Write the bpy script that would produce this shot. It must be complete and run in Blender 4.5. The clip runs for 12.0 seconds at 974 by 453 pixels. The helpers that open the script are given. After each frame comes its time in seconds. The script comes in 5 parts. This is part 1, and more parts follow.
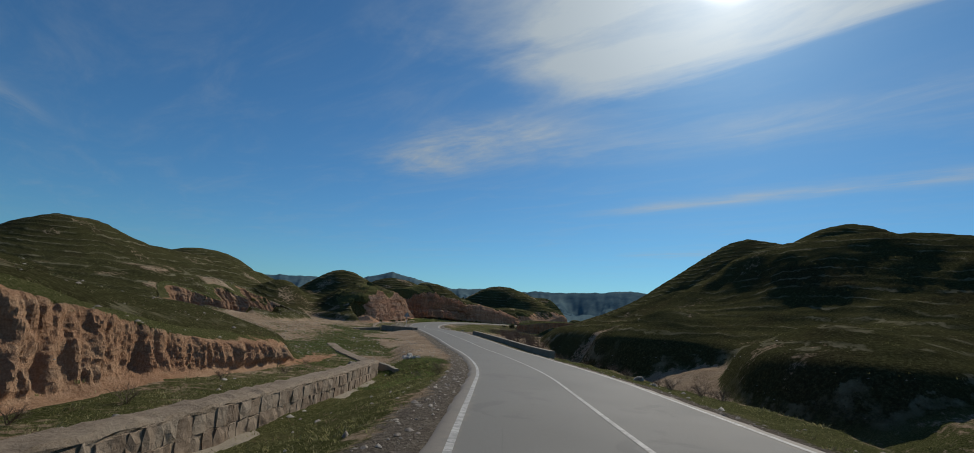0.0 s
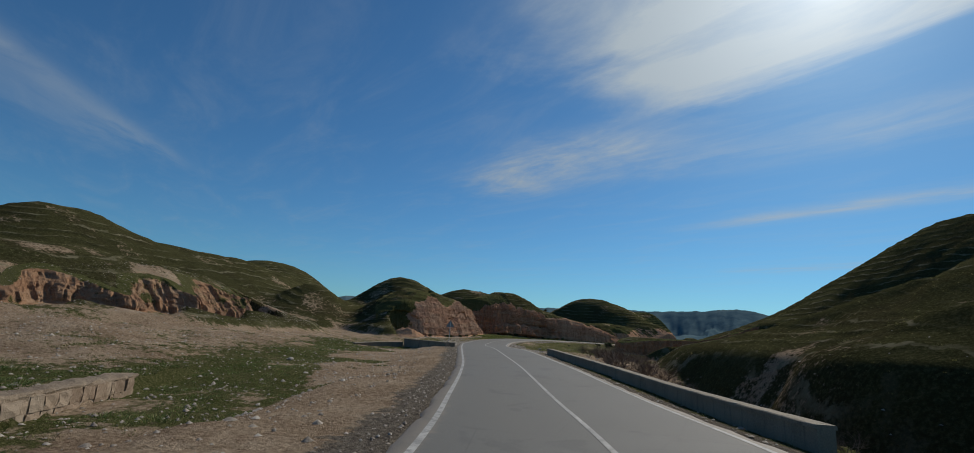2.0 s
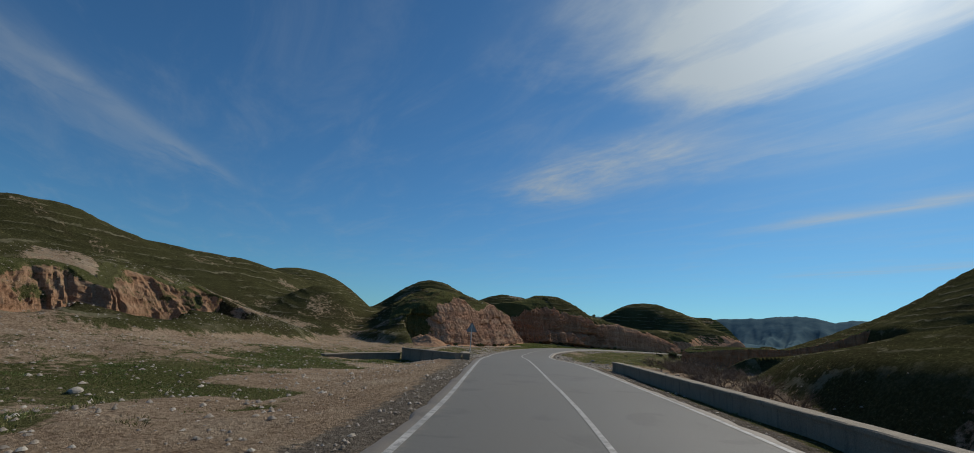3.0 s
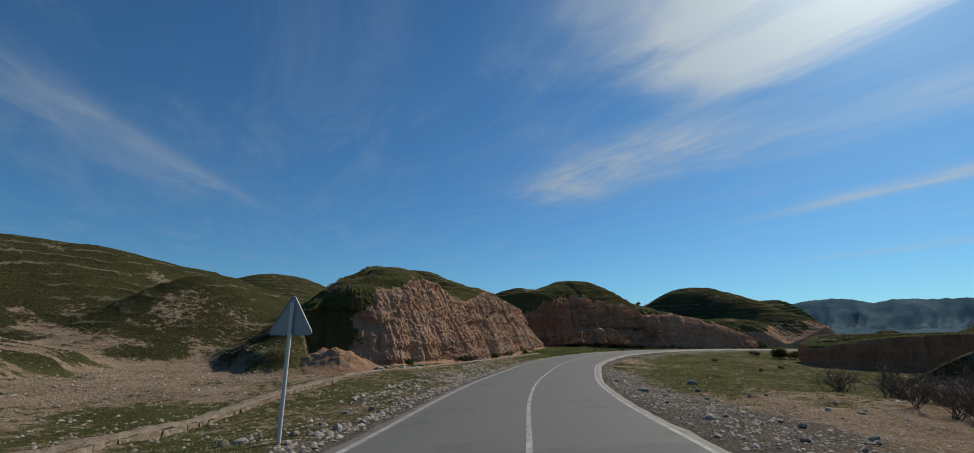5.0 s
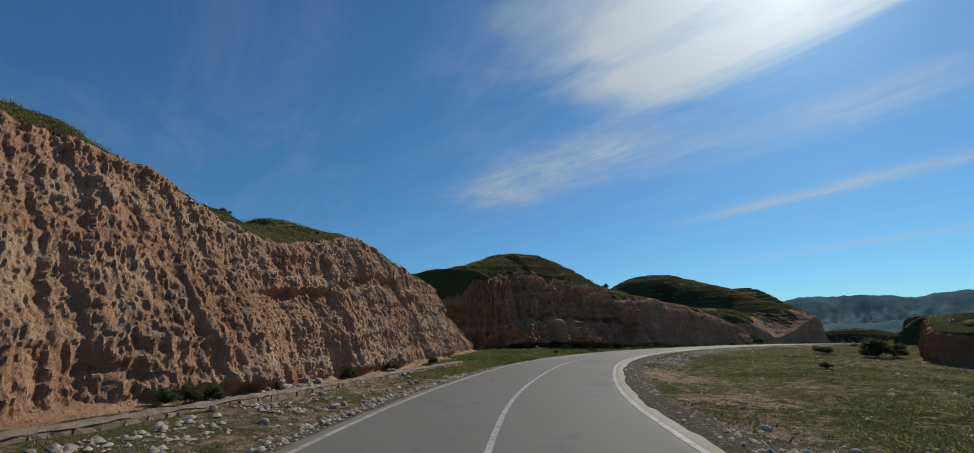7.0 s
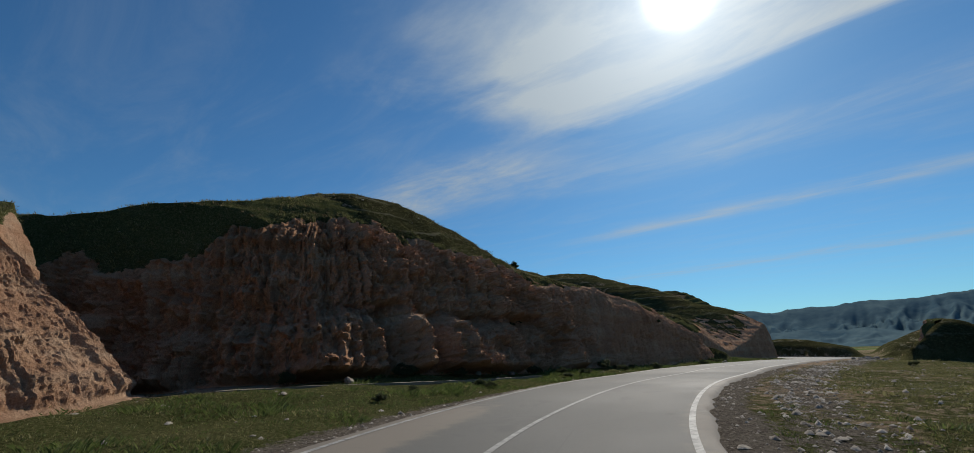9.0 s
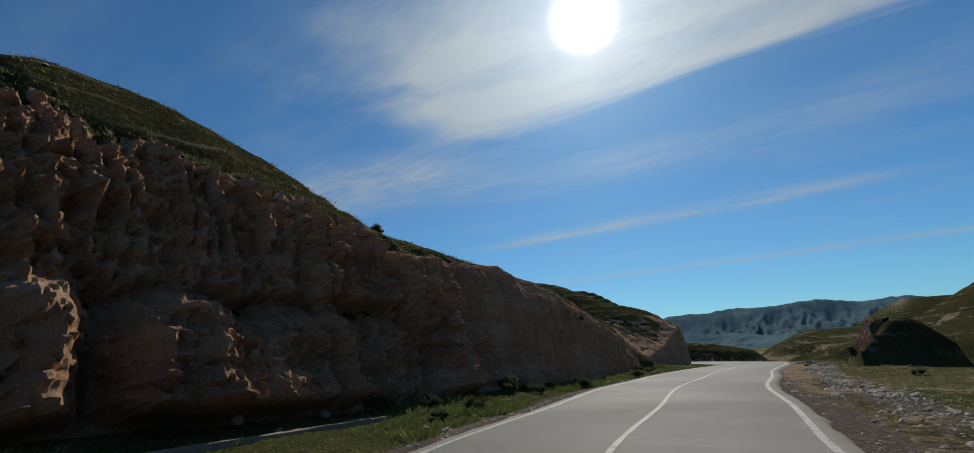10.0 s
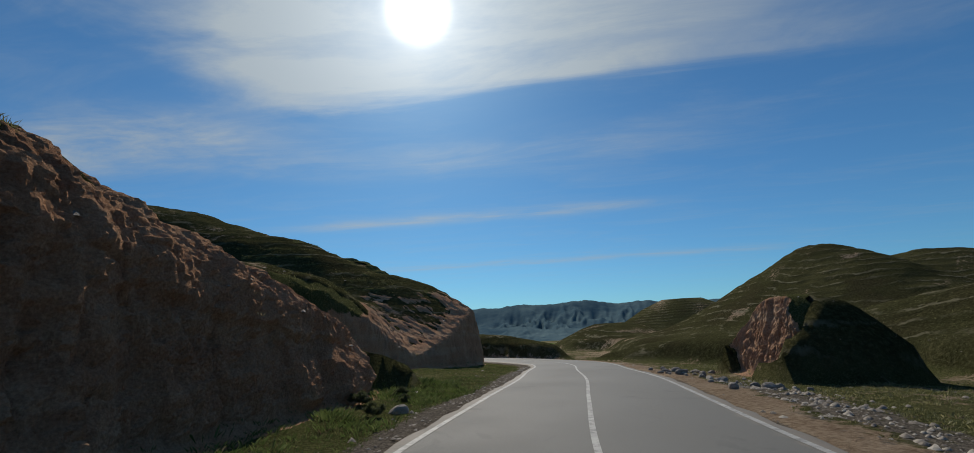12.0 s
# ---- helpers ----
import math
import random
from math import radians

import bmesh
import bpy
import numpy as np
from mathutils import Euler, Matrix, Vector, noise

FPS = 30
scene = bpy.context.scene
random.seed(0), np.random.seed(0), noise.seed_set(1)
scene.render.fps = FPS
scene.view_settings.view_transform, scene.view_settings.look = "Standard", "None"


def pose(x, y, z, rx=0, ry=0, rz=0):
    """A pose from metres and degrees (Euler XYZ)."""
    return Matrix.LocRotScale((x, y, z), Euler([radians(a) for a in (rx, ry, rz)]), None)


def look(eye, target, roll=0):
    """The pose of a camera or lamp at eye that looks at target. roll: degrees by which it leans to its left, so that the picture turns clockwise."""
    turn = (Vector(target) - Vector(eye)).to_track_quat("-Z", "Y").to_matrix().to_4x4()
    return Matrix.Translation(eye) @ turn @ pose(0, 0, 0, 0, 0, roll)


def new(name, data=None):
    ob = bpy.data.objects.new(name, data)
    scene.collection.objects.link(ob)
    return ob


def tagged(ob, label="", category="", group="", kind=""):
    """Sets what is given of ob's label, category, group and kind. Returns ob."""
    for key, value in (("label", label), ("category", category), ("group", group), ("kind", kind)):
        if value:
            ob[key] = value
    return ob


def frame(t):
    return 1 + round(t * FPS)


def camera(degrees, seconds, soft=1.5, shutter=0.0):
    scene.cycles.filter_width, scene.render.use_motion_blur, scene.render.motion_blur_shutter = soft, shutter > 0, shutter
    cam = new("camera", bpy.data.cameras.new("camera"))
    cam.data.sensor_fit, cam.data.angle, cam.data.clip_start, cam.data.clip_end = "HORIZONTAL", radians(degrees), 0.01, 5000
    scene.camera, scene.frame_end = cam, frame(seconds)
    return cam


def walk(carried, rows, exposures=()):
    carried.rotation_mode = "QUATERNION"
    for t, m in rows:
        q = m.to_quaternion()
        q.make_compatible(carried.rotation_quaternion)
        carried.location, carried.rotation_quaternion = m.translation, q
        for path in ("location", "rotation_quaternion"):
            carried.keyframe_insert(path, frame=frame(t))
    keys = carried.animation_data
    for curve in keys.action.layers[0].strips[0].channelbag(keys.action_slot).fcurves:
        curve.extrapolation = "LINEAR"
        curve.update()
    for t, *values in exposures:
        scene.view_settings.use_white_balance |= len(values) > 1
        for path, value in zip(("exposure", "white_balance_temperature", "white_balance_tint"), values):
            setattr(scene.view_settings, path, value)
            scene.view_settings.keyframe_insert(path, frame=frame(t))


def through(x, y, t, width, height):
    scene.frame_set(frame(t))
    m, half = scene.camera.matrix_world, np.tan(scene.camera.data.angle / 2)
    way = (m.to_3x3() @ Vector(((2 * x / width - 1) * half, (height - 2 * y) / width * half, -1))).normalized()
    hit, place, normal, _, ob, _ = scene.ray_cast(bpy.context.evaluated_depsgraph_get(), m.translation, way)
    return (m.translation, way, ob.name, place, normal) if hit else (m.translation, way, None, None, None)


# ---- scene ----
cam = camera(90.0, 12.0, soft=0.85)
PATH = [
    (0, pose(0.000, 0.000, 2.599, 100.408, -3.953, -0.000)),
    (0.5, pose(0.809, 7.116, 2.304, 100.851, -4.086, 2.271)),
    (1, pose(1.279, 14.337, 2.070, 101.264, -4.077, 4.773)),
    (1.5, pose(1.043, 21.639, 1.794, 101.616, -4.194, 7.533)),
    (2, pose(0.634, 28.742, 1.550, 101.984, -4.031, 10.332)),
    (2.5, pose(-0.201, 36.043, 1.373, 102.463, -3.714, 12.953)),
    (3, pose(-1.271, 43.263, 1.259, 102.777, -3.668, 15.333)),
    (3.2, pose(-1.695, 46.210, 1.238, 102.888, -3.659, 16.222)),
    (4.8, pose(-6.078, 71.345, 1.529, 103.086, -0.525, 18.238)),
    (5, pose(-6.767, 74.238, 1.487, 103.171, -0.114, 18.139)),
    (5.5, pose(-8.495, 81.263, 1.292, 103.146, 0.511, 17.274)),
    (6, pose(-10.005, 88.193, 1.123, 103.170, 0.959, 15.547)),
    (6.5, pose(-11.156, 95.127, 1.058, 103.364, 1.386, 13.265)),
    (7, pose(-12.040, 102.104, 0.996, 103.647, 1.454, 10.710)),
    (7.2, pose(-12.320, 104.860, 0.988, 103.786, 1.403, 9.856)),
    (8.8, pose(-11.633, 127.609, 1.319, 104.731, 1.956, 1.084)),
    (9, pose(-11.245, 130.352, 1.366, 104.868, 1.981, -0.758)),
    (9.5, pose(-10.042, 137.019, 1.485, 105.190, 2.462, -5.559)),
    (10, pose(-8.188, 143.461, 1.581, 105.193, 2.899, -11.932)),
    (10.5, pose(-5.381, 149.599, 1.677, 105.081, 3.901, -18.845)),
    (11, pose(-2.070, 155.254, 1.693, 104.657, 4.106, -25.110)),
    (11.5, pose(1.762, 160.401, 1.695, 103.831, 3.325, -30.568)),
    (12, pose(5.824, 164.931, 1.713, 103.078, 2.146, -34.764)),
]
# the camera's own exposure drifts a little as the sun comes into view
walk(cam, PATH, [(0, -0.44), (3.2, -0.4), (4.8, -0.3), (7.2, -0.25), (8.8, -0.36), (9.5, -0.36), (10.5, -0.5), (12, -0.44)])
# ---- light: one low-angle winter sun, clear sky with thin high cloud streaks ----
SUN_AZ, SUN_EL = 27.1, 36.9   # degrees clockwise from +y, and above the horizon
SUN_DIR = Vector((math.sin(radians(SUN_AZ)) * math.cos(radians(SUN_EL)), math.cos(radians(SUN_AZ)) * math.cos(radians(SUN_EL)), math.sin(radians(SUN_EL))))
sun_data = bpy.data.lights.new("sun", "SUN")
sun_data.energy, sun_data.angle, sun_data.color = 4.8, radians(0.6), (1.0, 0.93, 0.82)
sun = new("sun", sun_data)
sun.matrix_world = look((60, 140, 120), Vector((60, 140, 120)) - SUN_DIR * 10)


class Nodes:
    """Short way to write node trees."""

    def __init__(self, tree):
        self.t = tree
        tree.nodes.clear()

    def add(self, kind, **sets):
        n = self.t.nodes.new(kind)
        for k, v in sets.items():
            setattr(n, k, v)
        return n

    def put(self, socket, value):
        if hasattr(value, "is_output"):
            self.t.links.new(value, socket)
        elif value is not None:
            socket.default_value = value

    def math(self, op, a, b=None, c=None, clamp=False):
        n = self.add("ShaderNodeMath", operation=op, use_clamp=clamp)
        for i, v in enumerate((a, b, c)):
            if v is not None:
                self.put(n.inputs[i], v)
        return n.outputs[0]

    def vmath(self, op, a, b=None, out=0):
        n = self.add("ShaderNodeVectorMath", operation=op)
        self.put(n.inputs[0], a)
        if b is not None:
            self.put(n.inputs[1], b)
        return n.outputs[out]

    def noise(self, vec, scale, detail=4, rough=0.55, dist=0.0, ridged=False):
        n = self.add("ShaderNodeTexNoise")
        if ridged:
            n.noise_type = "RIDGED_MULTIFRACTAL"
        self.put(n.inputs["Vector"], vec)
        n.inputs["Scale"].default_value, n.inputs["Detail"].default_value = scale, detail
        n.inputs["Roughness"].default_value, n.inputs["Distortion"].default_value = rough, dist
        return n.outputs["Fac"]

    def voro(self, vec, scale, feature="F1", out="Distance"):
        n = self.add("ShaderNodeTexVoronoi", feature=feature)
        self.put(n.inputs["Vector"], vec)
        n.inputs["Scale"].default_value = scale
        return n.outputs[out]

    def ramp(self, fac, *stops):
        n = self.add("ShaderNodeValToRGB")
        e = n.color_ramp.elements
        while len(e) < len(stops):
            e.new(0.5)
        for el, (p, c) in zip(e, stops):
            el.position = p
            el.color = (*c, 1) if isinstance(c, tuple) else (c, c, c, 1)
        self.put(n.inputs[0], fac)
        return n.outputs[0]

    def step(self, v, lo, hi):
        n = self.add("ShaderNodeMapRange", interpolation_type="SMOOTHSTEP")
        self.put(n.inputs[0], v)
        n.inputs[1].default_value, n.inputs[2].default_value = lo, hi
        return n.outputs[0]

    def mix(self, fac, a, b, how="MIX"):
        n = self.add("ShaderNodeMix", data_type="RGBA", blend_type=how)
        self.put(n.inputs[0], fac)
        for s, v in ((n.inputs[6], a), (n.inputs[7], b)):
            if isinstance(v, tuple) and len(v) == 3:
                v = (*v, 1)
            self.put(s, v)
        return n.outputs[2]


def make_world():
    world = bpy.data.worlds.new("sky")
    scene.world = world
    world.use_nodes = True
    N = Nodes(world.node_tree)
    sky = N.add("ShaderNodeTexSky", sky_type="NISHITA", sun_disc=False, sun_elevation=radians(SUN_EL), sun_rotation=radians(SUN_AZ), altitude=400.0, air_density=1.0, dust_density=0.35, ozone_density=2.2)
    way = N.add("ShaderNodeTexCoord").outputs["Generated"]
    sep = N.add("ShaderNodeSeparateXYZ")
    N.put(sep.inputs[0], way)
    x, y, z = sep.outputs
    zc = N.math("MAXIMUM", z, 0.04)
    u, v = N.math("DIVIDE", x, zc), N.math("DIVIDE", y, zc)
    # n runs across the cloud streaks, q along them
    n_ = N.math("ADD", N.math("MULTIPLY", u, 0.69), N.math("MULTIPLY", v, 0.72))
    q_ = N.math("SUBTRACT", N.math("MULTIPLY", u, 0.72), N.math("MULTIPLY", v, 0.69))
    comb = N.add("ShaderNodeCombineXYZ")
    N.put(comb.inputs[0], N.math("MULTIPLY", q_, 0.35))
    N.put(comb.inputs[1], n_)
    comb2 = N.add("ShaderNodeCombineXYZ")
    N.put(comb2.inputs[0], N.math("MULTIPLY", q_, 0.75))
    N.put(comb2.inputs[1], n_)
    wisp = N.noise(comb.outputs[0], 2.6, 10, 0.66, 0.6)
    puff = N.noise(comb2.outputs[0], 2.2, 9, 0.6, 0.3)
    fray = N.noise(comb.outputs[0], 1.4, 8, 0.62, 0.8)
    n_w = N.math("ADD", n_, N.math("MULTIPLY", N.math("SUBTRACT", fray, 0.5), 0.75))
    q_w = N.math("ADD", q_, N.math("MULTIPLY", N.math("SUBTRACT", puff, 0.5), 1.1))

    def between(v, lo0, lo1, hi0, hi1):
        return N.math("MULTIPLY", N.step(v, lo0, lo1), N.math("SUBTRACT", 1.0, N.step(v, hi0, hi1)))

    def band(v, centre, width, along, a0, a1, soft):
        d = N.math("DIVIDE", N.math("SUBTRACT", v, centre), width)
        g = N.math("POWER", 2.718, N.math("MULTIPLY", N.math("MULTIPLY", d, d), -1.0))
        return N.math("MULTIPLY", g, between(along, a0 - soft, a0 + soft, a1 - soft, a1 + soft))

    # the large bright cloud below the sun: crisp lower edge, feathered towards the zenith
    main = N.math("MULTIPLY", between(n_w, 0.5, 1.35, 1.66, 1.88), between(q_w, -1.5, -0.9, 0.1, 1.5))
    second = N.math("MULTIPLY", band(n_w, 1.95, 0.3, q_w, -2.75, -1.35, 0.4), 0.95)
    beside = N.math("MULTIPLY", band(n_w, 2.5, 0.25, q_w, -1.6, 0.8, 0.5), 0.3)
    third = N.math("MULTIPLY", band(n_, 3.86, 0.15, q_, -2.3, 0.7, 0.5), 0.62)
    fourth = N.math("MULTIPLY", band(n_, 6.5, 0.24, q_, -3.1, 2.6, 0.8), 0.5)
    # a slanting pair of streaks away from the sun
    m_ = N.math("ADD", N.math("MULTIPLY", n_, 0.886), N.math("MULTIPLY", q_, 0.464))
    a_ = N.math("SUBTRACT", N.math("MULTIPLY", n_, 0.464), N.math("MULTIPLY", q_, 0.886))
    comb3 = N.add("ShaderNodeCombineXYZ")
    N.put(comb3.inputs[0], N.math("MULTIPLY", a_, 0.4))
    N.put(comb3.inputs[1], m_)
    strand = N.noise(comb3.outputs[0], 3.4, 9, 0.62, 0.5)
    m_w = N.math("ADD", m_, N.math("MULTIPLY", N.math("SUBTRACT", strand, 0.5), 0.35))
    streak = N.math("ADD", N.math("MULTIPLY", band(m_w, -1.74, 0.085, a_, 1.6, 3.6, 0.4), 0.2), N.math("MULTIPLY", band(m_w, -1.95, 0.3, a_, 1.2, 3.4, 0.5), 0.19))
    streak = N.math("MULTIPLY", streak, N.step(strand, 0.3, 0.6))
    tex = N.math("ADD", N.math("MULTIPLY", N.step(puff, 0.3, 0.62), 0.4), N.math("MULTIPLY", N.step(wisp, 0.32, 0.7), 0.6))
    cover = N.math("MULTIPLY", main, N.math("ADD", 0.5, N.math("MULTIPLY", tex, 0.55)))
    rest = N.math("ADD", N.math("ADD", second, beside), N.math("ADD", third, fourth))
    cover = N.math("ADD", cover, N.math("ADD", streak, N.math("MULTIPLY", rest, N.math("ADD", 0.12, tex))))
    veil = N.math("MULTIPLY", N.step(wisp, 0.42, 0.85), 0.17)
    cover = N.math("MINIMUM", N.math("ADD", cover, veil), 0.93)
    cover = N.math("MULTIPLY", cover, N.step(z, 0.03, 0.16))
    # sun seen through the thin cloud: small bright core, soft aureole
    dot = N.vmath("DOT_PRODUCT", way, tuple(SUN_DIR), 1)
    ang = N.math("ARCCOSINE", N.math("MINIMUM", dot, 1.0))
    core = N.math("MULTIPLY", N.math("POWER", N.math("SUBTRACT", 1.0, N.step(ang, 0.0, 0.1)), 3.0), 70.0)
    halo = N.math("MULTIPLY", N.math("POWER", 2.718, N.math("MULTIPLY", ang, -11.0)), 7.0)
    glow = N.math("ADD", core, halo)
    lit = N.math("ADD", 5.4, N.math("MULTIPLY", N.math("POWER", 2.718, N.math("MULTIPLY", ang, -4.0)), 7.0))
    cloud = N.mix(1.0, (0.8, 0.92, 1.0), (1, 1, 1), "MULTIPLY")
    cloud = N.vmath("SCALE", cloud)
    N.put(cloud.node.inputs["Scale"], lit)
    deep = N.mix(1.0, sky.outputs[0], (0.4, 0.78, 1.02), "MULTIPLY")
    col = N.mix(cover, deep, cloud)
    g = N.vmath("SCALE", (1.0, 0.96, 0.9))
    N.put(g.node.inputs["Scale"], glow)
    col = N.vmath("ADD", col, g)
    bg = N.add("ShaderNodeBackground")
    N.put(bg.inputs[0], col)
    bg.inputs[1].default_value = 0.096
    out = N.add("ShaderNodeOutputWorld")
    N.put(out.inputs[0], bg.outputs[0])


make_world()
# ---- materials ----
def material(name, build, rough=0.9, spec=0.25):
    m = bpy.data.materials.new(name)
    m.use_nodes = True
    N = Nodes(m.node_tree)
    b = N.add("ShaderNodeBsdfPrincipled")
    b.inputs["Roughness"].default_value = rough
    b.inputs["Specular IOR Level"].default_value = spec
    o = N.add("ShaderNodeOutputMaterial")
    N.put(o.inputs[0], b.outputs[0])
    pos = N.add("ShaderNodeNewGeometry").outputs["Position"]
    build(N, b, pos)
    return m


def bump(N, b, height, strength, dist=0.05):
    n = N.add("ShaderNodeBump")
    n.inputs["Strength"].default_value, n.inputs["Distance"].default_value = strength, dist
    N.put(n.inputs["Height"], height)
    N.put(b.inputs["Normal"], n.outputs[0])


def attr(N, name):
    return N.add("ShaderNodeAttribute", attribute_name=name).outputs["Fac"]


def soil_colour(N, pos):
    """Red-brown clayey soil with pale crusts."""
    a = N.ramp(N.noise(pos, 0.35, 6, 0.6), (0.3, (0.2, 0.132, 0.082)), (0.5, (0.33, 0.24, 0.158)), (0.7, (0.46, 0.36, 0.255)))
    a = N.mix(N.math("MULTIPLY", N.step(N.noise(pos, 1.3, 7, 0.7, 0.7), 0.5, 0.66), 0.75), a, (0.15, 0.09, 0.055))
    a = N.mix(N.math("MULTIPLY", N.step(N.noise(pos, 0.7, 7, 0.72, 1.2), 0.56, 0.7), 0.6), a, (0.52, 0.44, 0.33))
    return N.mix(0.45, a, N.ramp(N.noise(pos, 9.0, 6, 0.65), (0.36, (0.14, 0.092, 0.058)), (0.64, (0.55, 0.43, 0.305))))


def grass_colour(N, pos):
    a = N.ramp(N.noise(pos, 0.22, 5, 0.6), (0.3, (0.05, 0.055, 0.02)), (0.5, (0.085, 0.09, 0.034)), (0.68, (0.15, 0.135, 0.065)))
    return N.mix(0.5, a, N.ramp(N.noise(pos, 14.0, 5, 0.7), (0.36, (0.02, 0.022, 0.01)), (0.5, (0.08, 0.085, 0.03)), (0.64, (0.24, 0.215, 0.11))))


def gravel_colour(N, pos):
    v = N.voro(pos, 16.0, "F1", "Color")
    a = N.ramp(v, (0.1, (0.09, 0.07, 0.052)), (0.5, (0.17, 0.14, 0.105)), (0.9, (0.3, 0.26, 0.205)))
    return N.mix(0.5, a, N.ramp(N.noise(pos, 40.0, 3), (0.35, (0.06, 0.05, 0.04)), (0.65, (0.25, 0.222, 0.19))))


def build_ground(N, b, pos):
    grass, gravel, track, field = attr(N, "grass"), attr(N, "gravel"), attr(N, "track"), attr(N, "field")
    soil = soil_colour(N, pos)
    fine = N.noise(pos, 2.4, 7, 0.7)
    g = N.step(N.math("ADD", grass, N.math("MULTIPLY", N.math("SUBTRACT", fine, 0.5), 1.5)), 0.38, 0.62)
    # hill turf: drier brown, also darkened in colour for backlit grass shading itself
    shaded_turf = N.ramp(N.noise(pos, 5.0, 9, 0.8), (0.36, (0.009, 0.01, 0.005)), (0.5, (0.047, 0.048, 0.02)), (0.64, (0.16, 0.142, 0.07)))
    shaded_turf = N.mix(0.45, shaded_turf, N.ramp(N.noise(pos, 0.12, 5, 0.6), (0.35, (0.048, 0.038, 0.022)), (0.5, (0.055, 0.054, 0.023)), (0.65, (0.092, 0.085, 0.04))))
    col = N.mix(g, soil, N.mix(attr(N, "hill"), grass_colour(N, pos), shaded_turf))
    k = N.step(N.math("ADD", gravel, N.math("MULTIPLY", N.math("SUBTRACT", N.noise(pos, 3.5, 6, 0.7), 0.5), 1.2)), 0.4, 0.62)
    col = N.mix(k, col, gravel_colour(N, pos))
    # trodden animal paths along the slopes
    wave = N.math("SINE", N.math("ADD", N.math("MULTIPLY", attr(N, "level"), 5.5), N.math("MULTIPLY", N.noise(pos, 0.45, 5, 0.65), 7.0)))
    thin = N.math("MULTIPLY", N.step(wave, 0.8, 0.98), N.step(N.noise(pos, 0.3, 6, 0.7), 0.42, 0.6))
    col = N.mix(N.math("MULTIPLY", N.math("MULTIPLY", track, thin), 0.7), col, (0.24, 0.215, 0.14))
    col = N.mix(field, col, N.ramp(N.noise(pos, 0.02, 3), (0.4, (0.06, 0.13, 0.025)), (0.6, (0.1, 0.17, 0.04))))
    N.put(b.inputs["Base Color"], col)
    h = N.math("ADD", N.math("MULTIPLY", N.noise(pos, 6.0, 8, 0.7), 1.0), N.math("MULTIPLY", N.noise(pos, 30.0, 4, 0.7), 0.4))
    h = N.math("ADD", h, N.math("MULTIPLY", N.math("MULTIPLY", wave, track), 0.55))
    bump(N, b, h, 1.0, 0.2)


MAT_GROUND = material("grassy clay ground", build_ground, 1.0, 0.0)


def clay(tint):
    def build_cliff(N, b, pos):
        grass = attr(N, "grass")
        m = N.add("ShaderNodeMapping")
        m.inputs["Scale"].default_value = (1.0, 1.0, 0.28)
        N.put(m.inputs[0], pos)
        drip = m.outputs[0]
        m2 = N.add("ShaderNodeMapping")
        m2.inputs["Scale"].default_value = (0.12, 0.12, 1.6)
        N.put(m2.inputs[0], pos)
        bed = N.noise(m2.outputs[0], 1.0, 5, 0.6)
        a = N.ramp(N.noise(drip, 0.9, 7, 0.65), (0.3, (0.3, 0.15, 0.085)), (0.5, (0.5, 0.275, 0.16)), (0.68, (0.66, 0.43, 0.28)))
        a = N.mix(0.45, a, N.ramp(bed, (0.35, (0.4, 0.17, 0.09)), (0.5, (0.52, 0.28, 0.165)), (0.65, (0.62, 0.46, 0.32))))
        a = N.mix(0.35, a, N.ramp(N.noise(pos, 22.0, 6, 0.7), (0.36, (0.13, 0.065, 0.038)), (0.64, (0.78, 0.54, 0.37))))
        a = N.mix(N.step(N.noise(pos, 0.55, 5, 0.65, 0.6), 0.52, 0.68), a, N.mix(1.0, a, (0.8, 0.77, 0.76), "MULTIPLY"))
        a = N.mix(N.math("MULTIPLY", N.step(N.noise(drip, 2.2, 8, 0.75, 0.8), 0.54, 0.68), 0.4), a, N.mix(1.0, a, (0.5, 0.46, 0.44), "MULTIPLY"))
        g = N.step(N.math("ADD", grass, N.math("MULTIPLY", N.math("SUBTRACT", N.noise(pos, 2.6, 6, 0.7), 0.5), 1.3)), 0.4, 0.62)
        N.put(b.inputs["Base Color"], N.mix(g, N.mix(1.0, a, tint, "MULTIPLY"), grass_colour(N, pos)))
        h = N.math("ADD", N.math("MULTIPLY", N.noise(drip, 3.6, 9, 0.72, 0.5), 1.0), N.math("MULTIPLY", N.noise(pos, 13.0, 7, 0.72), 0.7))
        bump(N, b, h, 1.0, 0.2)
    return build_cliff


MAT_CLIFF = material("eroded red clay", clay((1.0, 1.04, 1.06)), 1.0, 0.0)
MAT_BANK = material("pale brown clay", clay((0.88, 0.9, 0.88)), 1.0, 0.0)
# same clay recipe, taken down to about 0.7 of its colour
MAT_DARK_CLAY = material("clay tinted darker brown", clay((0.72, 0.74, 0.72)), 1.0, 0.0)
MAT_WASH = material("dark red-brown earth", clay((0.8, 0.66, 0.56)), 1.0, 0.0)
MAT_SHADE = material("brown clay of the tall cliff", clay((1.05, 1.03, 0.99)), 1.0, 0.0)


